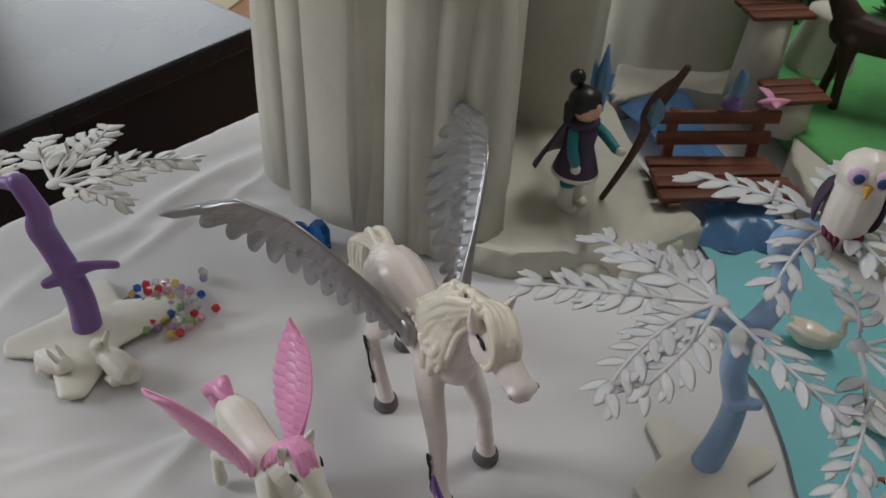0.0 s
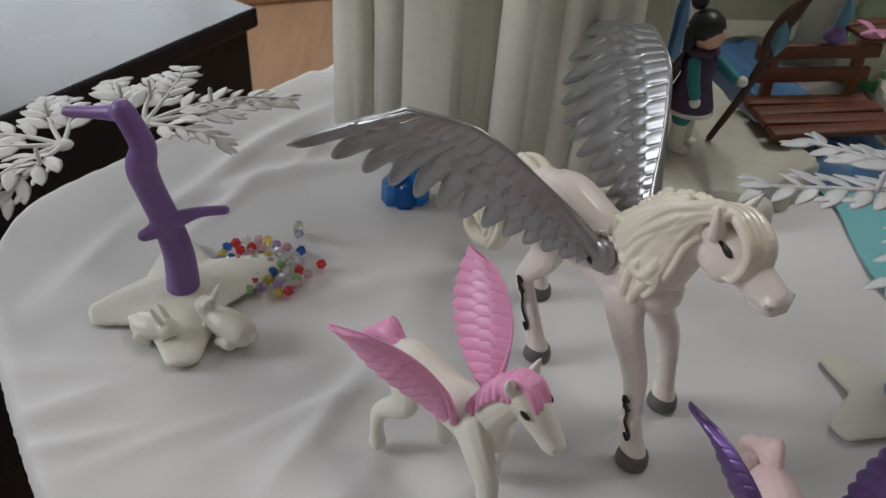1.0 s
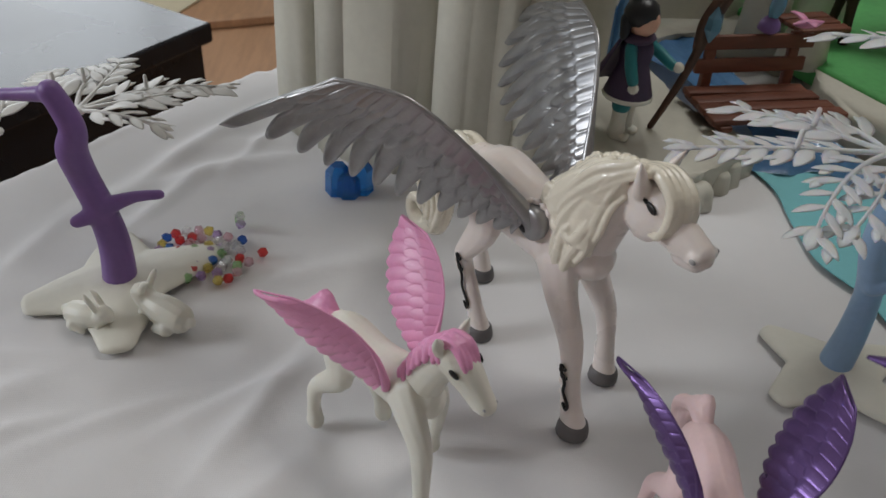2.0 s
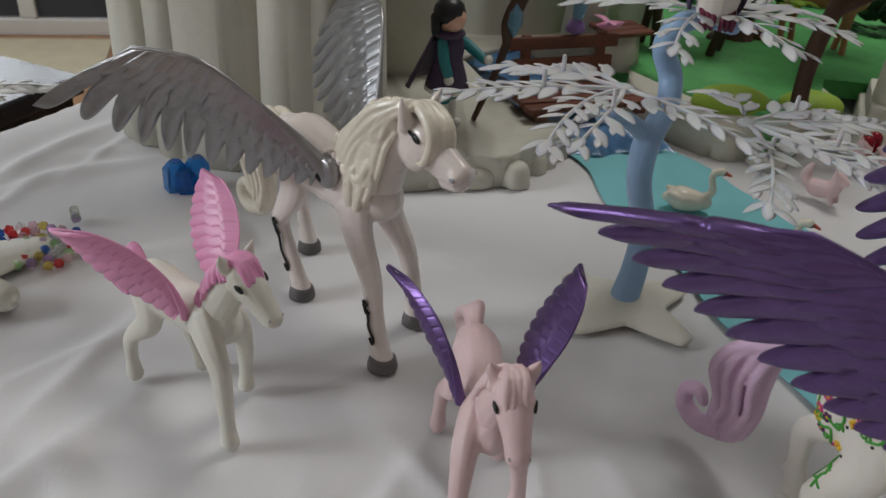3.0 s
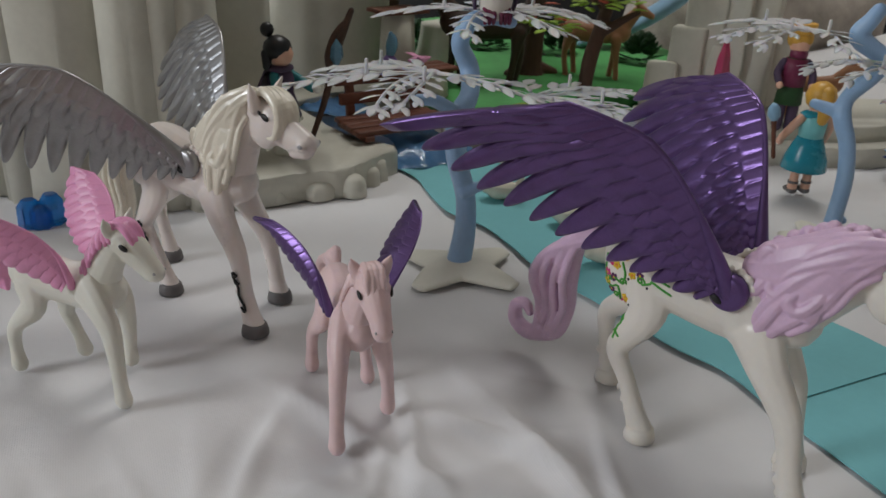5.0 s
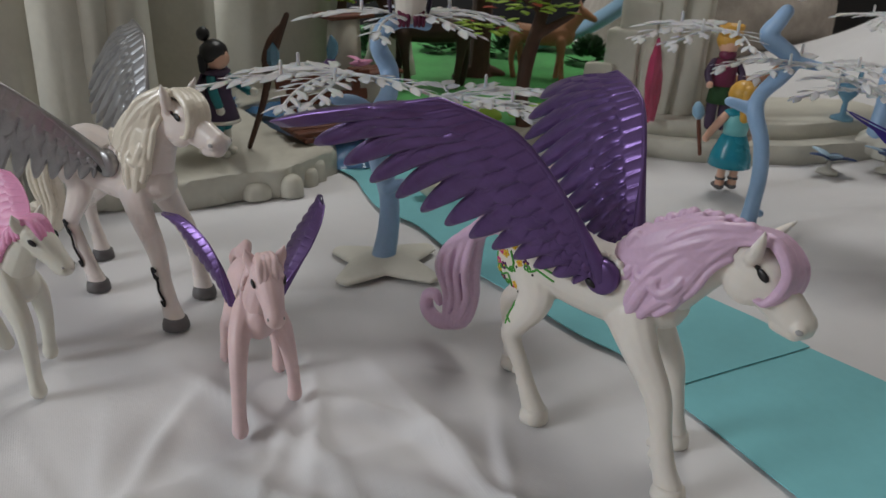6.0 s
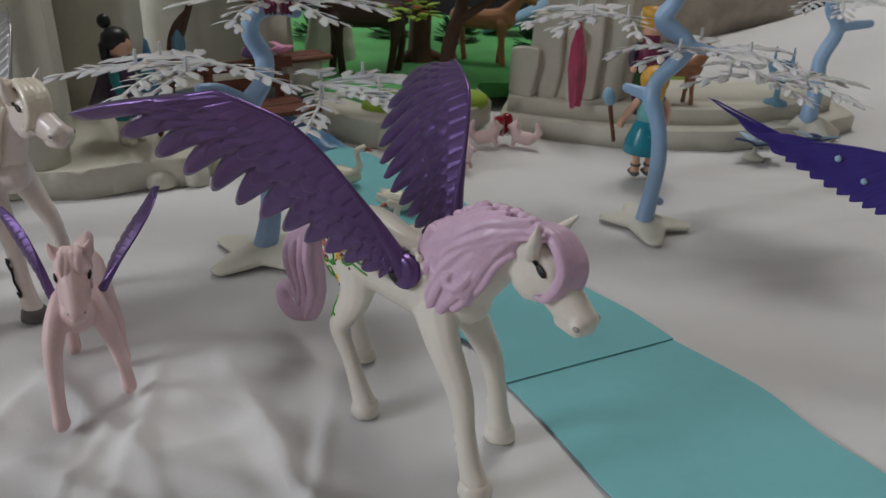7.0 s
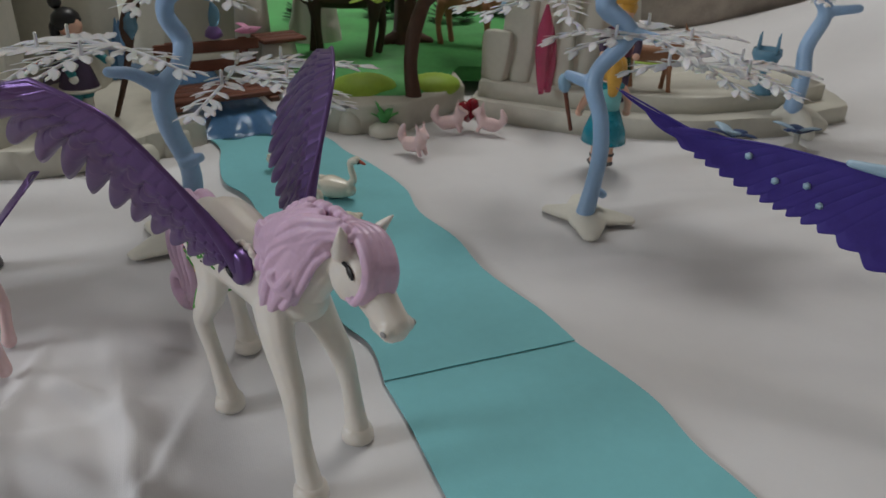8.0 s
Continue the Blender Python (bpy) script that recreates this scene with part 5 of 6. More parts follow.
def leaf_spray(parent, hub, arms, material, seed):
    """A flat moulded spray: twigs (degrees, length) fan out from a hub, with rounded leaflets and small pegs standing up."""
    rnd = random.Random(seed)
    bm = bmesh.new()
    ball(bm, (0, 0, 0), (4, 4, 1.6))
    for i, (deg, L) in enumerate(arms):
        a = radians(deg)
        pts = []
        for j in range(6):
            f = j / 5
            b = a + 0.22 * f * (1 if i % 2 else -1)
            pts.append((L * f * math.cos(b), L * f * math.sin(b), 2.5 * math.sin(f * 2.2) - 5.0 * f * f))
        tube(bm, [(*p, 1.2 - 0.14 * j, 0.8) for j, p in enumerate(pts)], n=6, k=2)
        path = spline(pts, 8)
        count = max(4, int(L / 8.2))
        for j in range(count):
            f = 0.26 + 0.70 * j / (count - 1)
            k = int(f * (len(path) - 1))
            p, d = path[k], path[k] - path[k - 1]
            d = d / np.linalg.norm(d)
            side = np.array((-d[1], d[0], 0))
            for s in (-1, 1):
                q0 = p + d * (2.4 if s > 0 else 0.0)
                ln = rnd.uniform(11.0, 15.0) * (1.15 - 0.35 * f)
                q = q0 + (d * 0.72 + side * s * 0.70) * ln + np.array((0, 0, rnd.uniform(-1.6, 0.8)))
                blade(bm, q0, q, (0.2 * s * side[0], 0.2 * s * side[1], 1), ln * 0.21, 0.26, 1.3, 0.4, rows=8, start=0.22, taper=0.5)
                if ln > 10.5 and rnd.random() < 0.8:
                    m = q0 * 0.5 + q * 0.5
                    blade(bm, m, m + (d * 0.95 + side * s * 0.25) * 6.5, (0, 0, 1), 1.5, 0.4, 1.8, 0.3, rows=5, start=0.25)
        blade(bm, path[-3], path[-1] + d * 8, (0, 0, 1), 2.4, 0.7, 2.4, 0.4, rows=6, start=0.3)
        if i % 2 == 0:
            p = path[len(path) // 2]
            tube(bm, [(*p, 0.9), (p[0], p[1], p[2] + 6, 0.8)], n=6, k=1)
    ob = part("leaf_spray", bm, material, parent, "frosted plastic leaf spray")
    ob.location = Vector(hub) * K
    return ob


def ice_tree(at, heading, trunk, twigs, sprays, bark, leaf, label, star=(24, 7), seed=1):
    root = thing("toy_tree", pose(at[0], at[1], 0.0, 0, 0, heading), label, "toy tree", "toy trees")
    star_base(root, star[0], star[1], seed, 0.5 * seed)
    bm = bmesh.new()
    tube(bm, trunk, n=14)
    for t in twigs:
        tube(bm, t, n=10)
    part("trunk", fuse(bm, 0.8, 3), bark, root)
    for i, (hub, arms) in enumerate(sprays):
        leaf_spray(root, hub, arms, leaf, seed * 10 + i)
    return root


ice_tree((0.2145, 0.3640), 0,
         [(0, 0, 3, 6.4), (5, 5, 18, 5.6), (6, 8, 36, 5.0), (-1, 6, 58, 5.2), (-2, 4, 76, 5.4), (7, 12, 86, 4.6), (10, 20, 96, 4.8), (4, 19, 108, 4.4), (6, 14, 118, 4.2), (15, 12, 121, 3.8), (24, 8, 119, 3.0)],
         [[(-2, 4, 78, 4.0), (-14, 2, 86, 3.2), (-24, 0, 88, 2.6)], [(4, 5, 40, 3.6), (11, 2, 43, 2.6)]],
         [((-20, -6, 101), [(188, 60), (212, 54), (246, 46), (292, 46), (150, 46), (110, 34)]), ((30, -8, 88), [(262, 60), (288, 66), (318, 64), (350, 62), (25, 50), (70, 40)]),
          ((18, 14, 123), [(160, 46), (215, 40), (20, 48), (330, 46), (80, 40), (280, 34)])],
         M["treeblue"], M["frost"], "pale blue toy tree with frosted leaf sprays and an owl", (30, 7), 1)
ice_tree((0.4240, 0.3290), 0,
         [(-3, -3, 3, 5.4), (2, 0, 20, 4.5), (6, 3, 38, 4.5), (6, 7, 56, 4.4), (3, 12, 70, 4.8), (6, 14, 80, 4.2), (15, 10, 92, 4.8), (18, 8, 101, 4.4), (8, 18, 111, 5.4), (10, 15, 120, 4.4), (13, 14, 125, 4.0)],
         [[(3, 14, 72, 4.0), (-6, 24, 75, 2.8)], [(5, 4, 16, 3.2), (9, 0, 14, 2.4)], [(17, 8, 100, 3.6), (28, -2, 98, 2.6)]],
         [((22, 0, 99), [(310, 48), (345, 52), (200, 40), (140, 44), (60, 46), (260, 36)]), ((44, -20, 88), [(300, 50), (330, 52), (0, 44), (60, 44), (180, 36), (250, 36)]),
          ((-14, 34, 113), [(120, 44), (160, 46), (210, 40), (60, 40), (270, 34)])],
         M["treeblue"], M["frost"], "pale blue toy tree with frosted leaf sprays on an ivory base", (26, 7), 2)
ice_tree((0.6420, 0.4230), 0,
         [(-4, -2, 20, 6.5), (0, 0, 42, 5.8), (2, 4, 62, 5.4), (8, 0, 84, 5.2), (4, 6, 98, 5.0), (6, 8, 112, 4.4)],
         [[(8, 0, 86, 4), (22, -14, 90, 3)]],
         [((0, 0, 104), [(0, 46), (60, 44), (120, 46), (180, 44), (240, 46), (300, 46)])],
         M["treeblue"], M["frost"], "pale blue toy tree with icy sprays on the plinth", (20, 24), 3)
ice_tree((-0.0630, 0.4080), 0,
         [(0, 0, 6, 6.8), (0, 2, 22, 6.2), (-3, 4, 36, 5.8), (-7, 5, 50, 5.6), (-8, 3, 62, 5.8), (-5, 1, 72, 4.8), (-7, 1, 80, 4.4), (-10, 2, 86, 4.2)],
         [[(-10, 2, 85, 3.4), (-20, 5, 83, 2.6), (-32, 8, 81, 2.2)], [(-1, 3, 38, 4), (10, 4, 42, 2.4), (20, 4, 43.5, 2.0)], [(-3, 2, 36, 4), (-10, -3, 35, 2.6)]],
         [((-16, 34, 62), [(45, 58), (75, 52), (105, 46), (18, 54), (135, 44), (340, 30)]), ((-44, 22, 58), [(130, 44), (165, 48), (200, 50), (232, 46), (265, 30), (95, 40)])],
         M["treepurple"], M["frostwhite"], "violet toy tree with milky leaf sprays on an ivory base", (38, 8), 4)


def leafy_tree(at, z, trunk, limbs, crowns, label, seed):
    root = thing("toy_leaf_tree", pose(at[0], at[1], z), label, "toy tree", "brown toy trees")
    bm = bmesh.new()
    tube(bm, trunk, n=12)
    for t in limbs:
        tube(bm, t, n=8)
    part("trunk", fuse(bm, 1.0, 2), M["bark"], root)
    rnd = random.Random(seed)
    bm = bmesh.new()
    for c, r in crowns:
        for i in range(34):
            a, q = rnd.uniform(0, 6.28), math.sqrt(rnd.random()) * r
            p = (c[0] + q * math.cos(a), c[1] + q * math.sin(a), c[2] + rnd.uniform(-4, 4))
            b = a + rnd.uniform(-1, 1)
            blade(bm, p, (p[0] + 11 * math.cos(b), p[1] + 11 * math.sin(b), p[2] + rnd.uniform(-3, 2)), (0, 0, 1), 3.4, 0.8, 2.2, 0.5, 1 if rnd.random() < 0.14 else 0, 5, 0.4)
    part("crown", bm, [M["lime"], M["leafred"]], root, "lime leaves with orange-red tips")


leafy_tree((0.384, 0.520), 0.020, [(0, 0, -2, 6), (-2, 2, 20, 5), (2, 6, 44, 5.5), (12, 12, 66, 5), (20, 16, 90, 4.5), (22, 20, 120, 4)],
           [[(10, 10, 62, 4), (24, 4, 72, 3), (34, 0, 78, 2)], [(16, 14, 80, 3.5), (0, 26, 92, 2.5)]],
           [((8, 20, 84), 30), ((-24, 20, 70), 16), ((32, 10, 98), 24), ((10, 22, 120), 34)], "brown toy tree with lime and orange leaves", 3)
leafy_tree((0.425, 0.680), 0.020, [(0, 0, -2, 16), (0, 0, 10, 11), (1, 0, 40, 10), (2, 0, 90, 9), (2, 0, 130, 9)], [[(0, 0, 8, 8), (22, -6, 2, 4)], [(0, 0, 8, 8), (-24, -4, 2, 4)]],
           [((0, -10, 112), 40), ((-30, -10, 96), 22)], "thick dark brown toy tree with lime leaves", 9)
leafy_tree((0.300, 0.700), 0.018, [(0, 0, -2, 5), (0, 2, 40, 4.5), (4, 4, 90, 4)], [], [((0, -6, 74), 20), ((-6, -10, 92), 24)], "slim toy tree with lime leaves and orange tips", 14)


# ---------------------------------------------------------------- small animals
def animal(name, at, z, heading, chains, material, label, category, voxel=0.7, extra=()):
    root = thing(name, pose(at[0], at[1], z, 0, 0, heading), label, category)
    bm = bmesh.new()
    for c in chains:
        tube(bm, c, n=12)
    part("animal_body", fuse(bm, voxel, 3), material, root)
    for nm, build, m in extra:
        bm = bmesh.new()
        build(bm)
        part(nm, bm, m, root)
    return root


def rabbit(at, heading, scale, label):
    q = lambda pts: [tuple(v * scale for v in p) for p in pts]
    eyes = [("eye", lambda bm, y=y: ball(bm, (10.2 * scale, y * 2.6 * scale, 12 * scale), 0.75 * scale, sub=1), M["navy"]) for y in (-1, 1)]
    animal("toy_rabbit", at, 0.0, heading, [q([(-8, 0, 6, 6), (-1, 0, 7, 6.2), (6, 0, 8.5, 4.6), (9, 0, 11.5, 4.2)]), q([(9, 0, 11.5, 3.6), (12, 0, 10.5, 2.4)]), q([(7, -2, 14, 1.5), (4.5, -3, 20, 1.3), (3, -3, 23, 0.6)]),
           q([(7, 2, 14, 1.5), (4, 2.5, 19, 1.3), (1.5, 2.5, 21, 0.6)]), q([(7, -3, 5, 1.8), (9, -3.2, 1.6, 1.5)]), q([(7, 3, 5, 1.8), (9, 3.2, 1.6, 1.5)]), q([(-6, -5, 3.5, 3.2), (-1, -5.5, 1.8, 1.8)]), q([(-6, 5, 3.5, 3.2), (-1, 5.5, 1.8, 1.8)]), q([(-14, 0, 6.5, 2.2), (-12, 0, 6, 2.2)])],
           M["ivory"], label, "toy rabbit", 0.45, eyes)


rabbit((-0.0420, 0.3880), 150, 1.0, "small ivory toy rabbit sitting upright on the cloth")
rabbit((-0.0680, 0.3850), -25, 0.82, "smaller ivory toy rabbit crouching on the cloth")


def swan(at, heading, scale, label):
    q = lambda pts: [tuple(v * scale for v in p) for p in pts]
    animal("toy_swan", at, 0.002, heading, [q([(-16, 0, 9, 4), (-8, 0, 9, 10.5, 9), (4, 0, 8, 9, 8), (11, 0, 8, 5, 6)]), q([(9, 0, 10, 4), (15, 0, 17, 3), (13, 0, 26, 2.7), (13, 0, 32, 2.7), (18, 0, 34, 3.4)]), q([(-6, -7, 11, 3.5), (-16, -5, 14, 2)]), q([(-6, 7, 11, 3.5), (-16, 5, 14, 2)])],
           M["pearlmane"], label, "toy swan", 0.6,
           [("beak", lambda bm: tube(bm, q([(20, 0, 33.5, 1.8), (25, 0, 31.5, 0.9)]), n=8), M["leafred"]), ("face_patch", lambda bm: ball(bm, (19.2 * scale, 0, 33.2 * scale), 2.6 * scale, sub=2), M["black"])])


swan((0.2800, 0.4430), -20, 0.7, "cream toy swan with a black face on the paper river")
swan((0.2985, 0.3930), -35, 0.7, "cream toy swan with a red beak on the paper river")
swan((0.2890, 0.3450), 160, 0.7, "small cream toy cygnet on the paper river")


def hound(at, heading, material, label, s=1.0, name="toy_squirrel"):
    q = lambda pts: [tuple(v * s for v in p) for p in pts]
    animal(name, at, 0.001, heading, [q([(-6, 0, 6, 5.5), (2, 0, 8, 5), (5, 0, 14, 4)]), q([(5, 0, 16, 4.2), (9, 0, 15, 2.4)]), q([(4, -3, 18, 1.4), (3, -4, 23, 0.6)]), q([(4, 3, 18, 1.4), (3, 4, 23, 0.6)]), q([(-9, 0, 5, 3), (-14, 0, 11, 3.2), (-12, 0, 18, 1.6)]), q([(4, -3, 6, 2), (6, -3, 1.5, 1.6)]), q([(4, 3, 6, 2), (6, 3, 1.5, 1.6)])],
           material, label, "toy animal", 0.55)


hound((0.3640, 0.4500), -60, M["blush"], "small pale pink toy squirrel on the cloth", 0.95)
hound((0.4030, 0.4880), -30, M["blush"], "small pink toy animal beside a red heart", 0.95)
hound((0.4250, 0.4800), 150, M["blush"], "small pink toy animal lying by a red heart", 0.9)
heart = thing("toy_heart", pose(0.4150, 0.4900, 0.004, 0, 0, 30), "clear red plastic heart held between pink animals", "toy heart")
bm = bmesh.new()
for s in (-1, 1):
    tube(bm, [(0, 0, 3, 1.5), (s * 5, 0, 9, 4.2), (s * 5, 0, 14, 4.6)], n=12)
part("heart_body", fuse(bm, 0.7, 3), M["redclear"], heart)
plant = thing("toy_plant", pose(0.3560, 0.4980, 0.0), "small green plastic plant on a white stone foot", "toy plant")
bm = bmesh.new()
lathe(bm, [(12, 0), (11, 5), (6, 8)], n=9)
part("stone_foot", bm, M["base"], plant)
bm = bmesh.new()
for i in range(7):
    blade(bm, (0, 0, 7), (10 * math.cos(i), 10 * math.sin(i), 15 + 3 * (i % 3)), (0, 0.3, 1), 3.0)
part("leaves", bm, M["green"], plant)

quad = lambda s: [[tuple(v * s for v in p) for p in c] for c in (
    [(-26, 0, 44, 9, 10), (0, 0, 43, 9, 10), (20, 0, 45, 9, 11)], [(20, 0, 48, 7, 9), (30, 0, 60, 5, 6), (36, 0, 68, 5)], [(36, 0, 68, 5), (48, 0, 62, 3)],
    [(-26, -6, 40, 6), (-30, -7, 22, 3), (-27, -7, 2, 3)], [(-26, 6, 40, 6), (-24, 7, 22, 3), (-21, 7, 2, 3)], [(18, -6, 40, 6), (20, -7, 22, 3), (22, -7, 2, 3)], [(18, 6, 40, 6), (16, 7, 22, 3), (14, 7, 2, 3)],
    [(34, -4, 72, 2), (32, -8, 78, 1)], [(34, 4, 72, 2), (32, 8, 78, 1)])]
animal("toy_horse", (0.360, 0.650), 0.020, 160, quad(1.15), M["fur"], "dark brown toy horse on the green meadow", "toy horse", 1.0)
animal("toy_deer", (0.478, 0.655), 0.020, -40, quad(0.92), M["tan"], "tan toy deer on the green meadow", "toy deer", 1.0)
animal("toy_deer", (0.548, 0.470), 0.025, -30, quad(0.62), M["tan"], "small tan toy fawn beside the dolls", "toy deer", 0.8)

owl = thing("toy_owl", pose(0.2310, 0.3740, 0.1215, 0, 0, -105), "white and lilac toy owl with brown feet on the tree", "toy owl")
bm = bmesh.new()
tube(bm, [(0, 0, 5, 7.5), (0, 0, 13, 8.5), (0, 0, 20, 7.6)], n=16)
ball(bm, (1, 0, 25), (8.6, 9, 7.4))
part("owl_body", fuse(bm, 0.6, 3), M["cream"], owl)
for y in (-1, 1):
    bm = bmesh.new()
    ball(bm, (7.6, y * 3.6, 26.5), (1.8, 3.2, 3.4))
    part("eye_ring", bm, M["lilac"], owl)
    bm = bmesh.new()
    ball(bm, (9.0, y * 3.4, 26.5), (1.0, 1.7, 1.9))
    part("eye", bm, M["navy"], owl)
    bm = bmesh.new()
    for k in range(3):
        tube(bm, [(3, y * 3.6 + (k - 1) * 1.7, 4, 1.2), (7, y * 3.6 + (k - 1) * 1.9, 1.5, 1.2), (6.5, y * 3.6 + (k - 1) * 1.9, -2, 0.9)], n=8)
    part("foot", bm, M["maroon"], owl)
    bm = bmesh.new()
    blade(bm, (-1, y * 7.6, 19), (-3, y * 8.4, 1), (0, y, 0.1), 5.2, 1.6)
    part("owl_wing", bm, M["plum"], owl)
bm = bmesh.new()
tube(bm, [(9, 0, 24, 1.5), (10.5, 0, 21.5, 0.5)], n=8)
part("beak", bm, M["blond"], owl)

pb2 = thing("toy_pink_bird", pose(0.4420, 0.3420, 0.1270, 0, 0, 200), "pink and white toy bird perched on the blue tree", "toy bird")
bm = bmesh.new()
tube(bm, [(-14, 0, 6, 2), (-4, 0, 8, 5), (6, 0, 11, 5), (11, 0, 15, 4)], n=12)
part("bird_body", fuse(bm, 0.6, 3), M["cream"], pb2)
for y in (-1, 1):
    bm = bmesh.new()
    blade(bm, (4, y * 4.5, 11), (-16, y * 6, 7), (0, y, 0.4), 4.5, 1.2)
    part("bird_wing", bm, M["pink"], pb2)

# ---------------------------------------------------------------- crystal, beads, ice flowers, goblet
ice = thing("toy_ice_block", pose(0.0245, 0.4850, 0.0), "clear blue plastic crystal block on the cloth", "toy crystal")
for x, y, r, h in ((-5, 0, 6.5, 15), (5.5, 1, 6, 17), (0, -3, 5.5, 12)):
    bm = bmesh.new()
    lathe(bm, [(r * 1.05, 0), (r, h * 0.75), (r * 0.55, h)], (x, y, 0), 6)
    part("crystal_column", bm, M["crystal"], ice, smooth=False)

rnd = random.Random(11)
spots = []
while len(spots) < 52:
    x, y = rnd.gauss(-0.037, 0.0070), rnd.gauss(0.428, 0.0065)
    if abs(x + 0.036) < 0.018 and abs(y - 0.428) < 0.018 and all(math.hypot(x - a, y - b) > 0.0042 for a, b, c in spots):
        spots.append((x, y, 0.0))
spots += [(-0.0235, 0.455, 0.0), (-0.0225, 0.4515, 0.0), (-0.0225, 0.4515, 0.0046), (-0.015, 0.424, 0.0), (-0.010, 0.431, 0.0)]
shapes = []
for g in GEMS:
    bm = bmesh.new()
    bmesh.ops.create_icosphere(bm, subdivisions=1, radius=0.0025)
    me = to_mesh(bm, "bead", False)
    me.materials.append(g)
    shapes.append(me)
for i, (x, y, z) in enumerate(spots):
    k = i % 7
    bead = new("bead", shapes[k])
    bead.matrix_world = pose(x, y, 0.0025 + z, rnd.uniform(0, 90), rnd.uniform(0, 90), rnd.uniform(0, 90))
    tagged(bead, "small faceted " + ("red", "dark blue", "yellow", "green", "lilac", "colourless", "rose")[k] + " plastic bead on the cloth", "bead", "coloured beads")

for x, y, z, rz in ((0.5720, 0.4020, 0.004, 20), (0.6180, 0.3900, 0.006, 60)):
    f = thing("toy_ice_flower", pose(x, y, z, 0, 8, rz), "blue and white plastic butterfly flower on a small foot", "toy flower", "ice flowers")
    for i in range(5):
        bm = bmesh.new()
        blade(bm, (0, 0, 6), (17 * math.cos(i * 1.25), 17 * math.sin(i * 1.25), 9 + (i % 2) * 3), (0, 0, 1), 5.5, 1.4, 2.6)
        part("petal", bm, M["iceblue"] if i % 2 else M["navy"], f)
    bm = bmesh.new()
    lathe(bm, [(8, -z * 1000), (7, -z * 1000 + 3), (2, -z * 1000 + 5), (2, 6)], n=10)
    part("foot", bm, M["base"], f)

gob = thing("toy_goblet", pose(0.6250, 0.4430, 0.0255), "clear pale blue toy goblet on the plinth", "toy goblet")
bm = bmesh.new()
lathe(bm, [(9, 0), (8.5, 2.5), (2.4, 5), (2.0, 14), (7, 20), (10.5, 28), (10, 32), (8.8, 32), (8.8, 27), (4, 20)], n=18)
part("cup", bm, M["goblet"], gob)
for i in range(4):
    bm = bmesh.new()
    tube(bm, [(9 * math.cos(i * 1.57), 9 * math.sin(i * 1.57), 30, 1.4), (9 * math.cos(i * 1.57), 9 * math.sin(i * 1.57), 42, 0.5)], n=6, k=2)
    part("spike", bm, M["goblet"], gob)

# third winged horse, river's far bank: unseen body added, indigo wing fits camera's view
W_AT, W_TURN = (0.500, 0.122), 200.0
root = pegasus(W_AT, W_TURN, (M["cream"], M["iceblue"], M["indigo"], "indigo feathered wing"), "white toy pegasus with pale blue mane, added out of view to carry an indigo wing", 0.0, None, None, M["grey"], "none", False)
inward = pose(W_AT[0], W_AT[1], 0.0, 0, 0, W_TURN).inverted()
own = lambda pts: [tuple((inward @ Vector((x * K, y * K, z * K))) / K) for x, y, z in pts]
W_ARM = own([(499, 134, 66), (476, 160, 79), (453, 182, 81), (430, 208, 84), (410, 226, 84)])
W_TIPS = own([(385, 252.5, 98), (402, 230, 80), (410, 221, 73.5), (419, 212, 67), (426, 203, 62.5), (433, 194, 59), (441, 182, 55), (452, 163, 45), (468, 150, 40), (485, 135, 37)])
wing = part("wing", wing_mesh(W_ARM, W_TIPS, [], 0.05, 4.0, (0.12, 0.08, 1.3), 20, 0.6, 0.2), M["indigo"], root, "indigo feathered wing with small studs")
bm = bmesh.new()
tube(bm, [(*(along(W_ARM, u) + np.array((0, 0, 1.0))), 4.6 - 3.2 * (u / 0.55) ** 2, 2.2) for u in np.linspace(0.0, 0.55, 8)], n=12, k=2, side=(0, 0, 1))
part("wing_coverts", bm, M["iceblue"], wing, "pale blue covering feathers")
for u in (0.12, 0.22, 0.32, 0.42):
    bm = bmesh.new()
    ball(bm, along(W_ARM, u) + np.array((0, -1.5, 2.0)), (1.3, 1.3, 2.2), sub=1)
    part("stud", bm, M["frost"], wing)
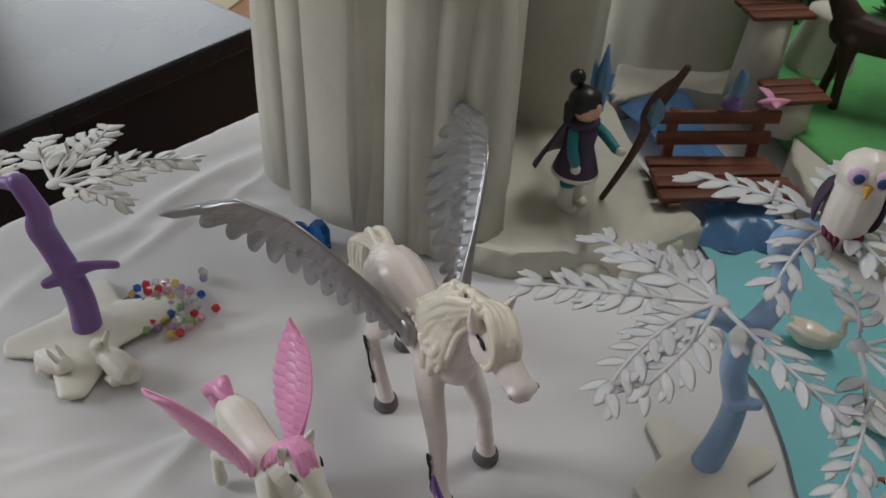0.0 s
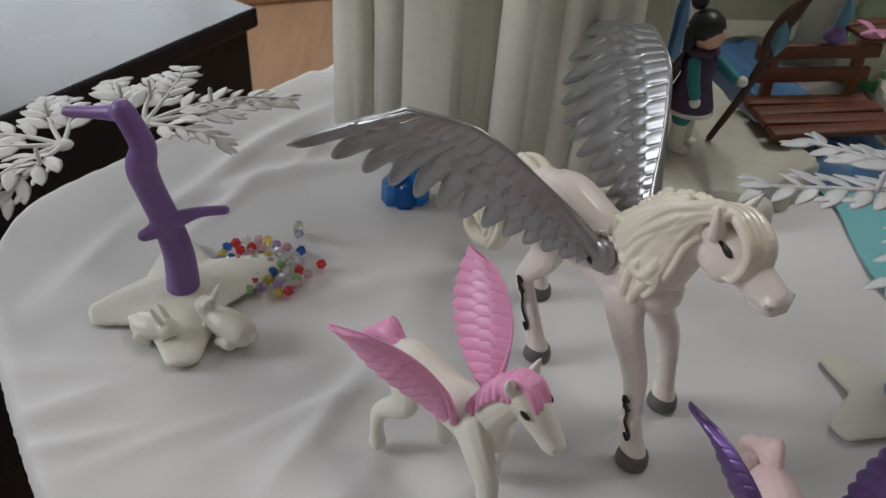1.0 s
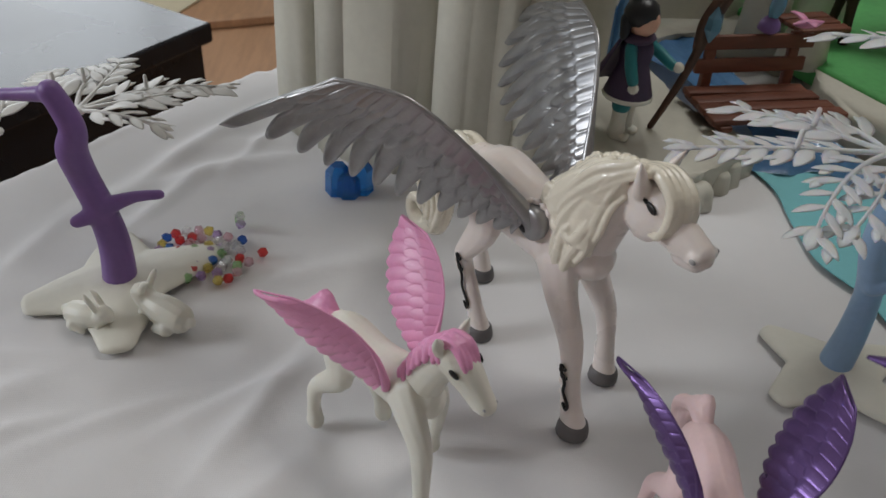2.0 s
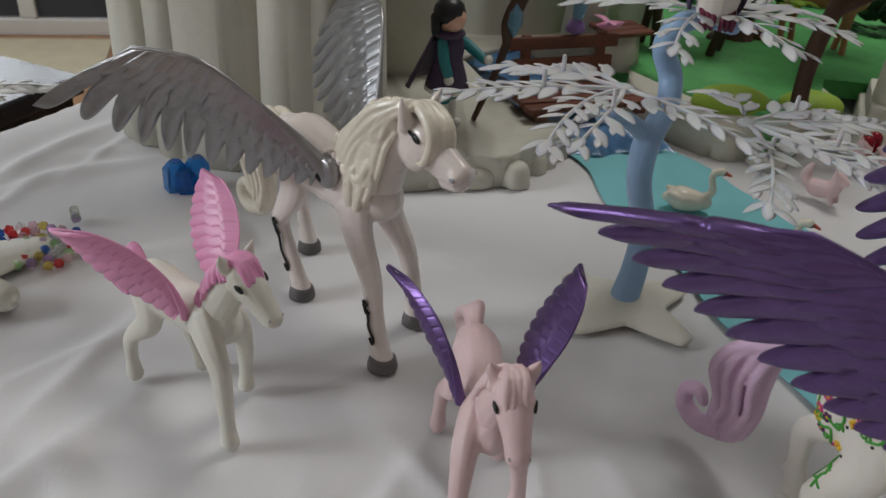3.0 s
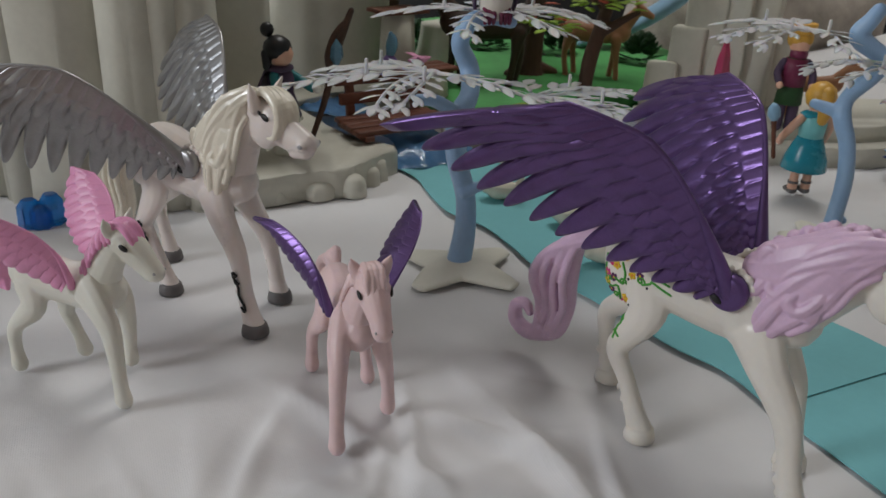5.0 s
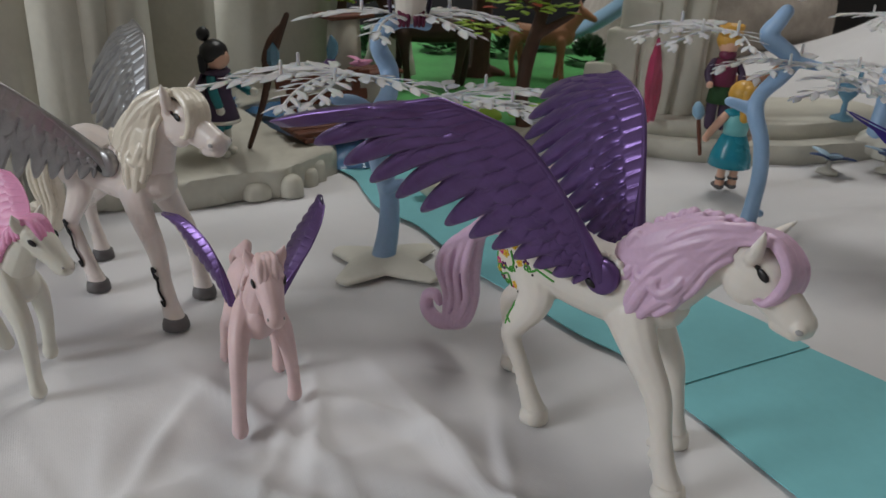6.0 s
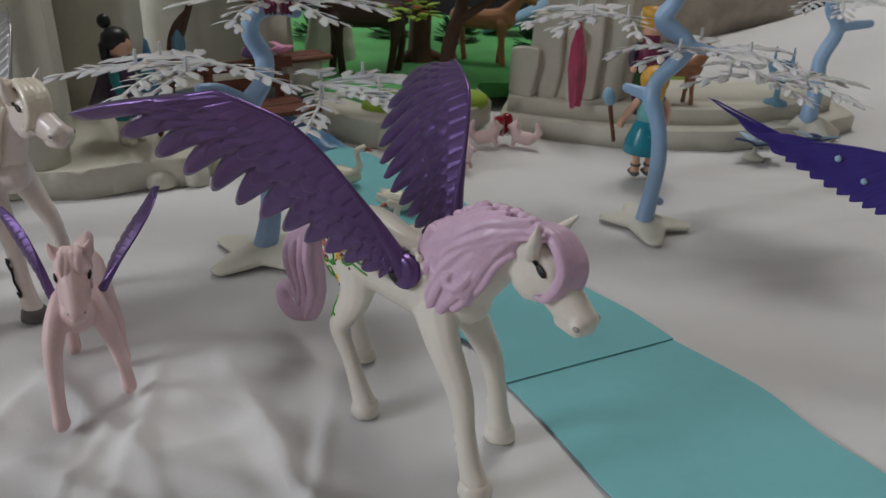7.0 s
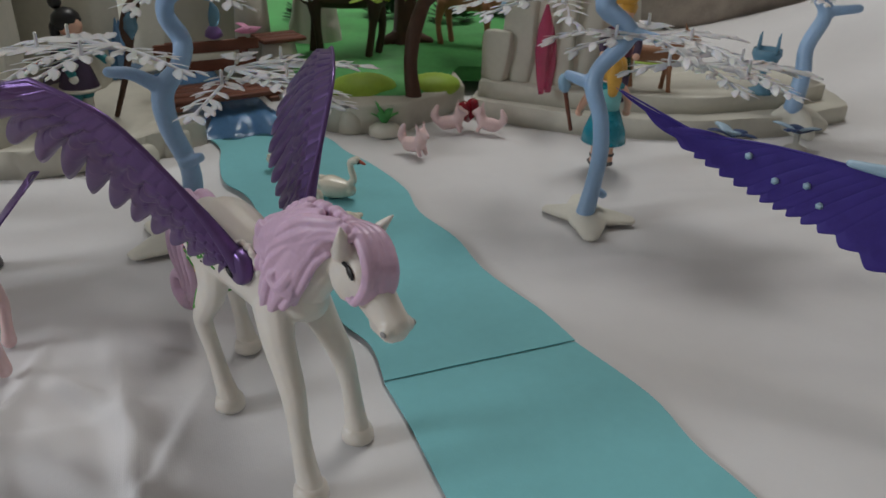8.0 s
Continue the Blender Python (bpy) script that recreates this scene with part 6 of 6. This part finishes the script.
for u, v in ((0.35, 0.35), (0.55, 0.5), (0.62, 0.62), (0.75, 0.4), (0.45, 0.7)):
    bm = bmesh.new()
    ball(bm, along(W_ARM, u) * (1 - v) + along(W_TIPS, 1 - u) * v, 1.6, sub=1)
    part("stud", bm, M["iceblue"], wing)

tent = thing("toy_tent", pose(0.86, 0.86, 0.0), "taupe fabric heap tied with pale cords behind the throne", "fabric")
bm = bmesh.new()
ball(bm, (0, 0, 30), (190, 120, 120), sub=4)
for v in bm.verts:
    v.co += Vector((noise.noise(v.co * 14), noise.noise(v.co * 14 + Vector((3, 1, 0))), noise.noise(v.co * 14 + Vector((0, 7, 0))))) * 0.02
    v.co.z = max(v.co.z, 0.0)
part("draped_cover", bm, M["tent"], tent)
for i in range(6):
    bm = bmesh.new()
    tube(bm, [(-150 + i * 26, -90, 10, 2.2), (-110 + i * 26, -70, 90, 2.2), (-60 + i * 22, -40, 150, 2.2)], n=6, k=3)
    part("cord", bm, M["cloth"], tent)
slide = thing("toy_slide", pose(0.600, 0.760, 0.018, 0, 0, -30), "pale blue curved plastic slide on the meadow", "toy slide")
bm = bmesh.new()
tube(bm, [(-60, 0, 8, 20, 6), (-10, 0, 26, 20, 8), (40, 0, 62, 16, 9), (62, 0, 92, 6, 6)], n=14)
part("slide_body", bm, M["sky"], slide)
hedge_spots = [(0.50, 0.76), (0.56, 0.70), (0.62, 0.66), (0.44, 0.80), (0.36, 0.80)]
for i, (x, y) in enumerate(hedge_spots):
    h = thing("toy_bush", pose(x, y, 0.020), "dark green plastic bush on the meadow", "toy bush", "dark bushes")
    bm = bmesh.new()
    r2 = random.Random(i)
    for k in range(90):
        a, b = r2.uniform(0, 6.28), r2.uniform(0, 1.5)
        p = (20 * math.cos(a) * math.cos(b), 20 * math.sin(a) * math.cos(b), 26 * math.sin(b))
        blade(bm, (p[0] * 0.7, p[1] * 0.7, p[2] * 0.7), (p[0] * 1.3, p[1] * 1.3, p[2] * 1.25), (0.2, 0.1, 1), 4, 0.8, 2, 0.3, 0, 4)
    part("foliage", bm, M["darkgreen"], h)
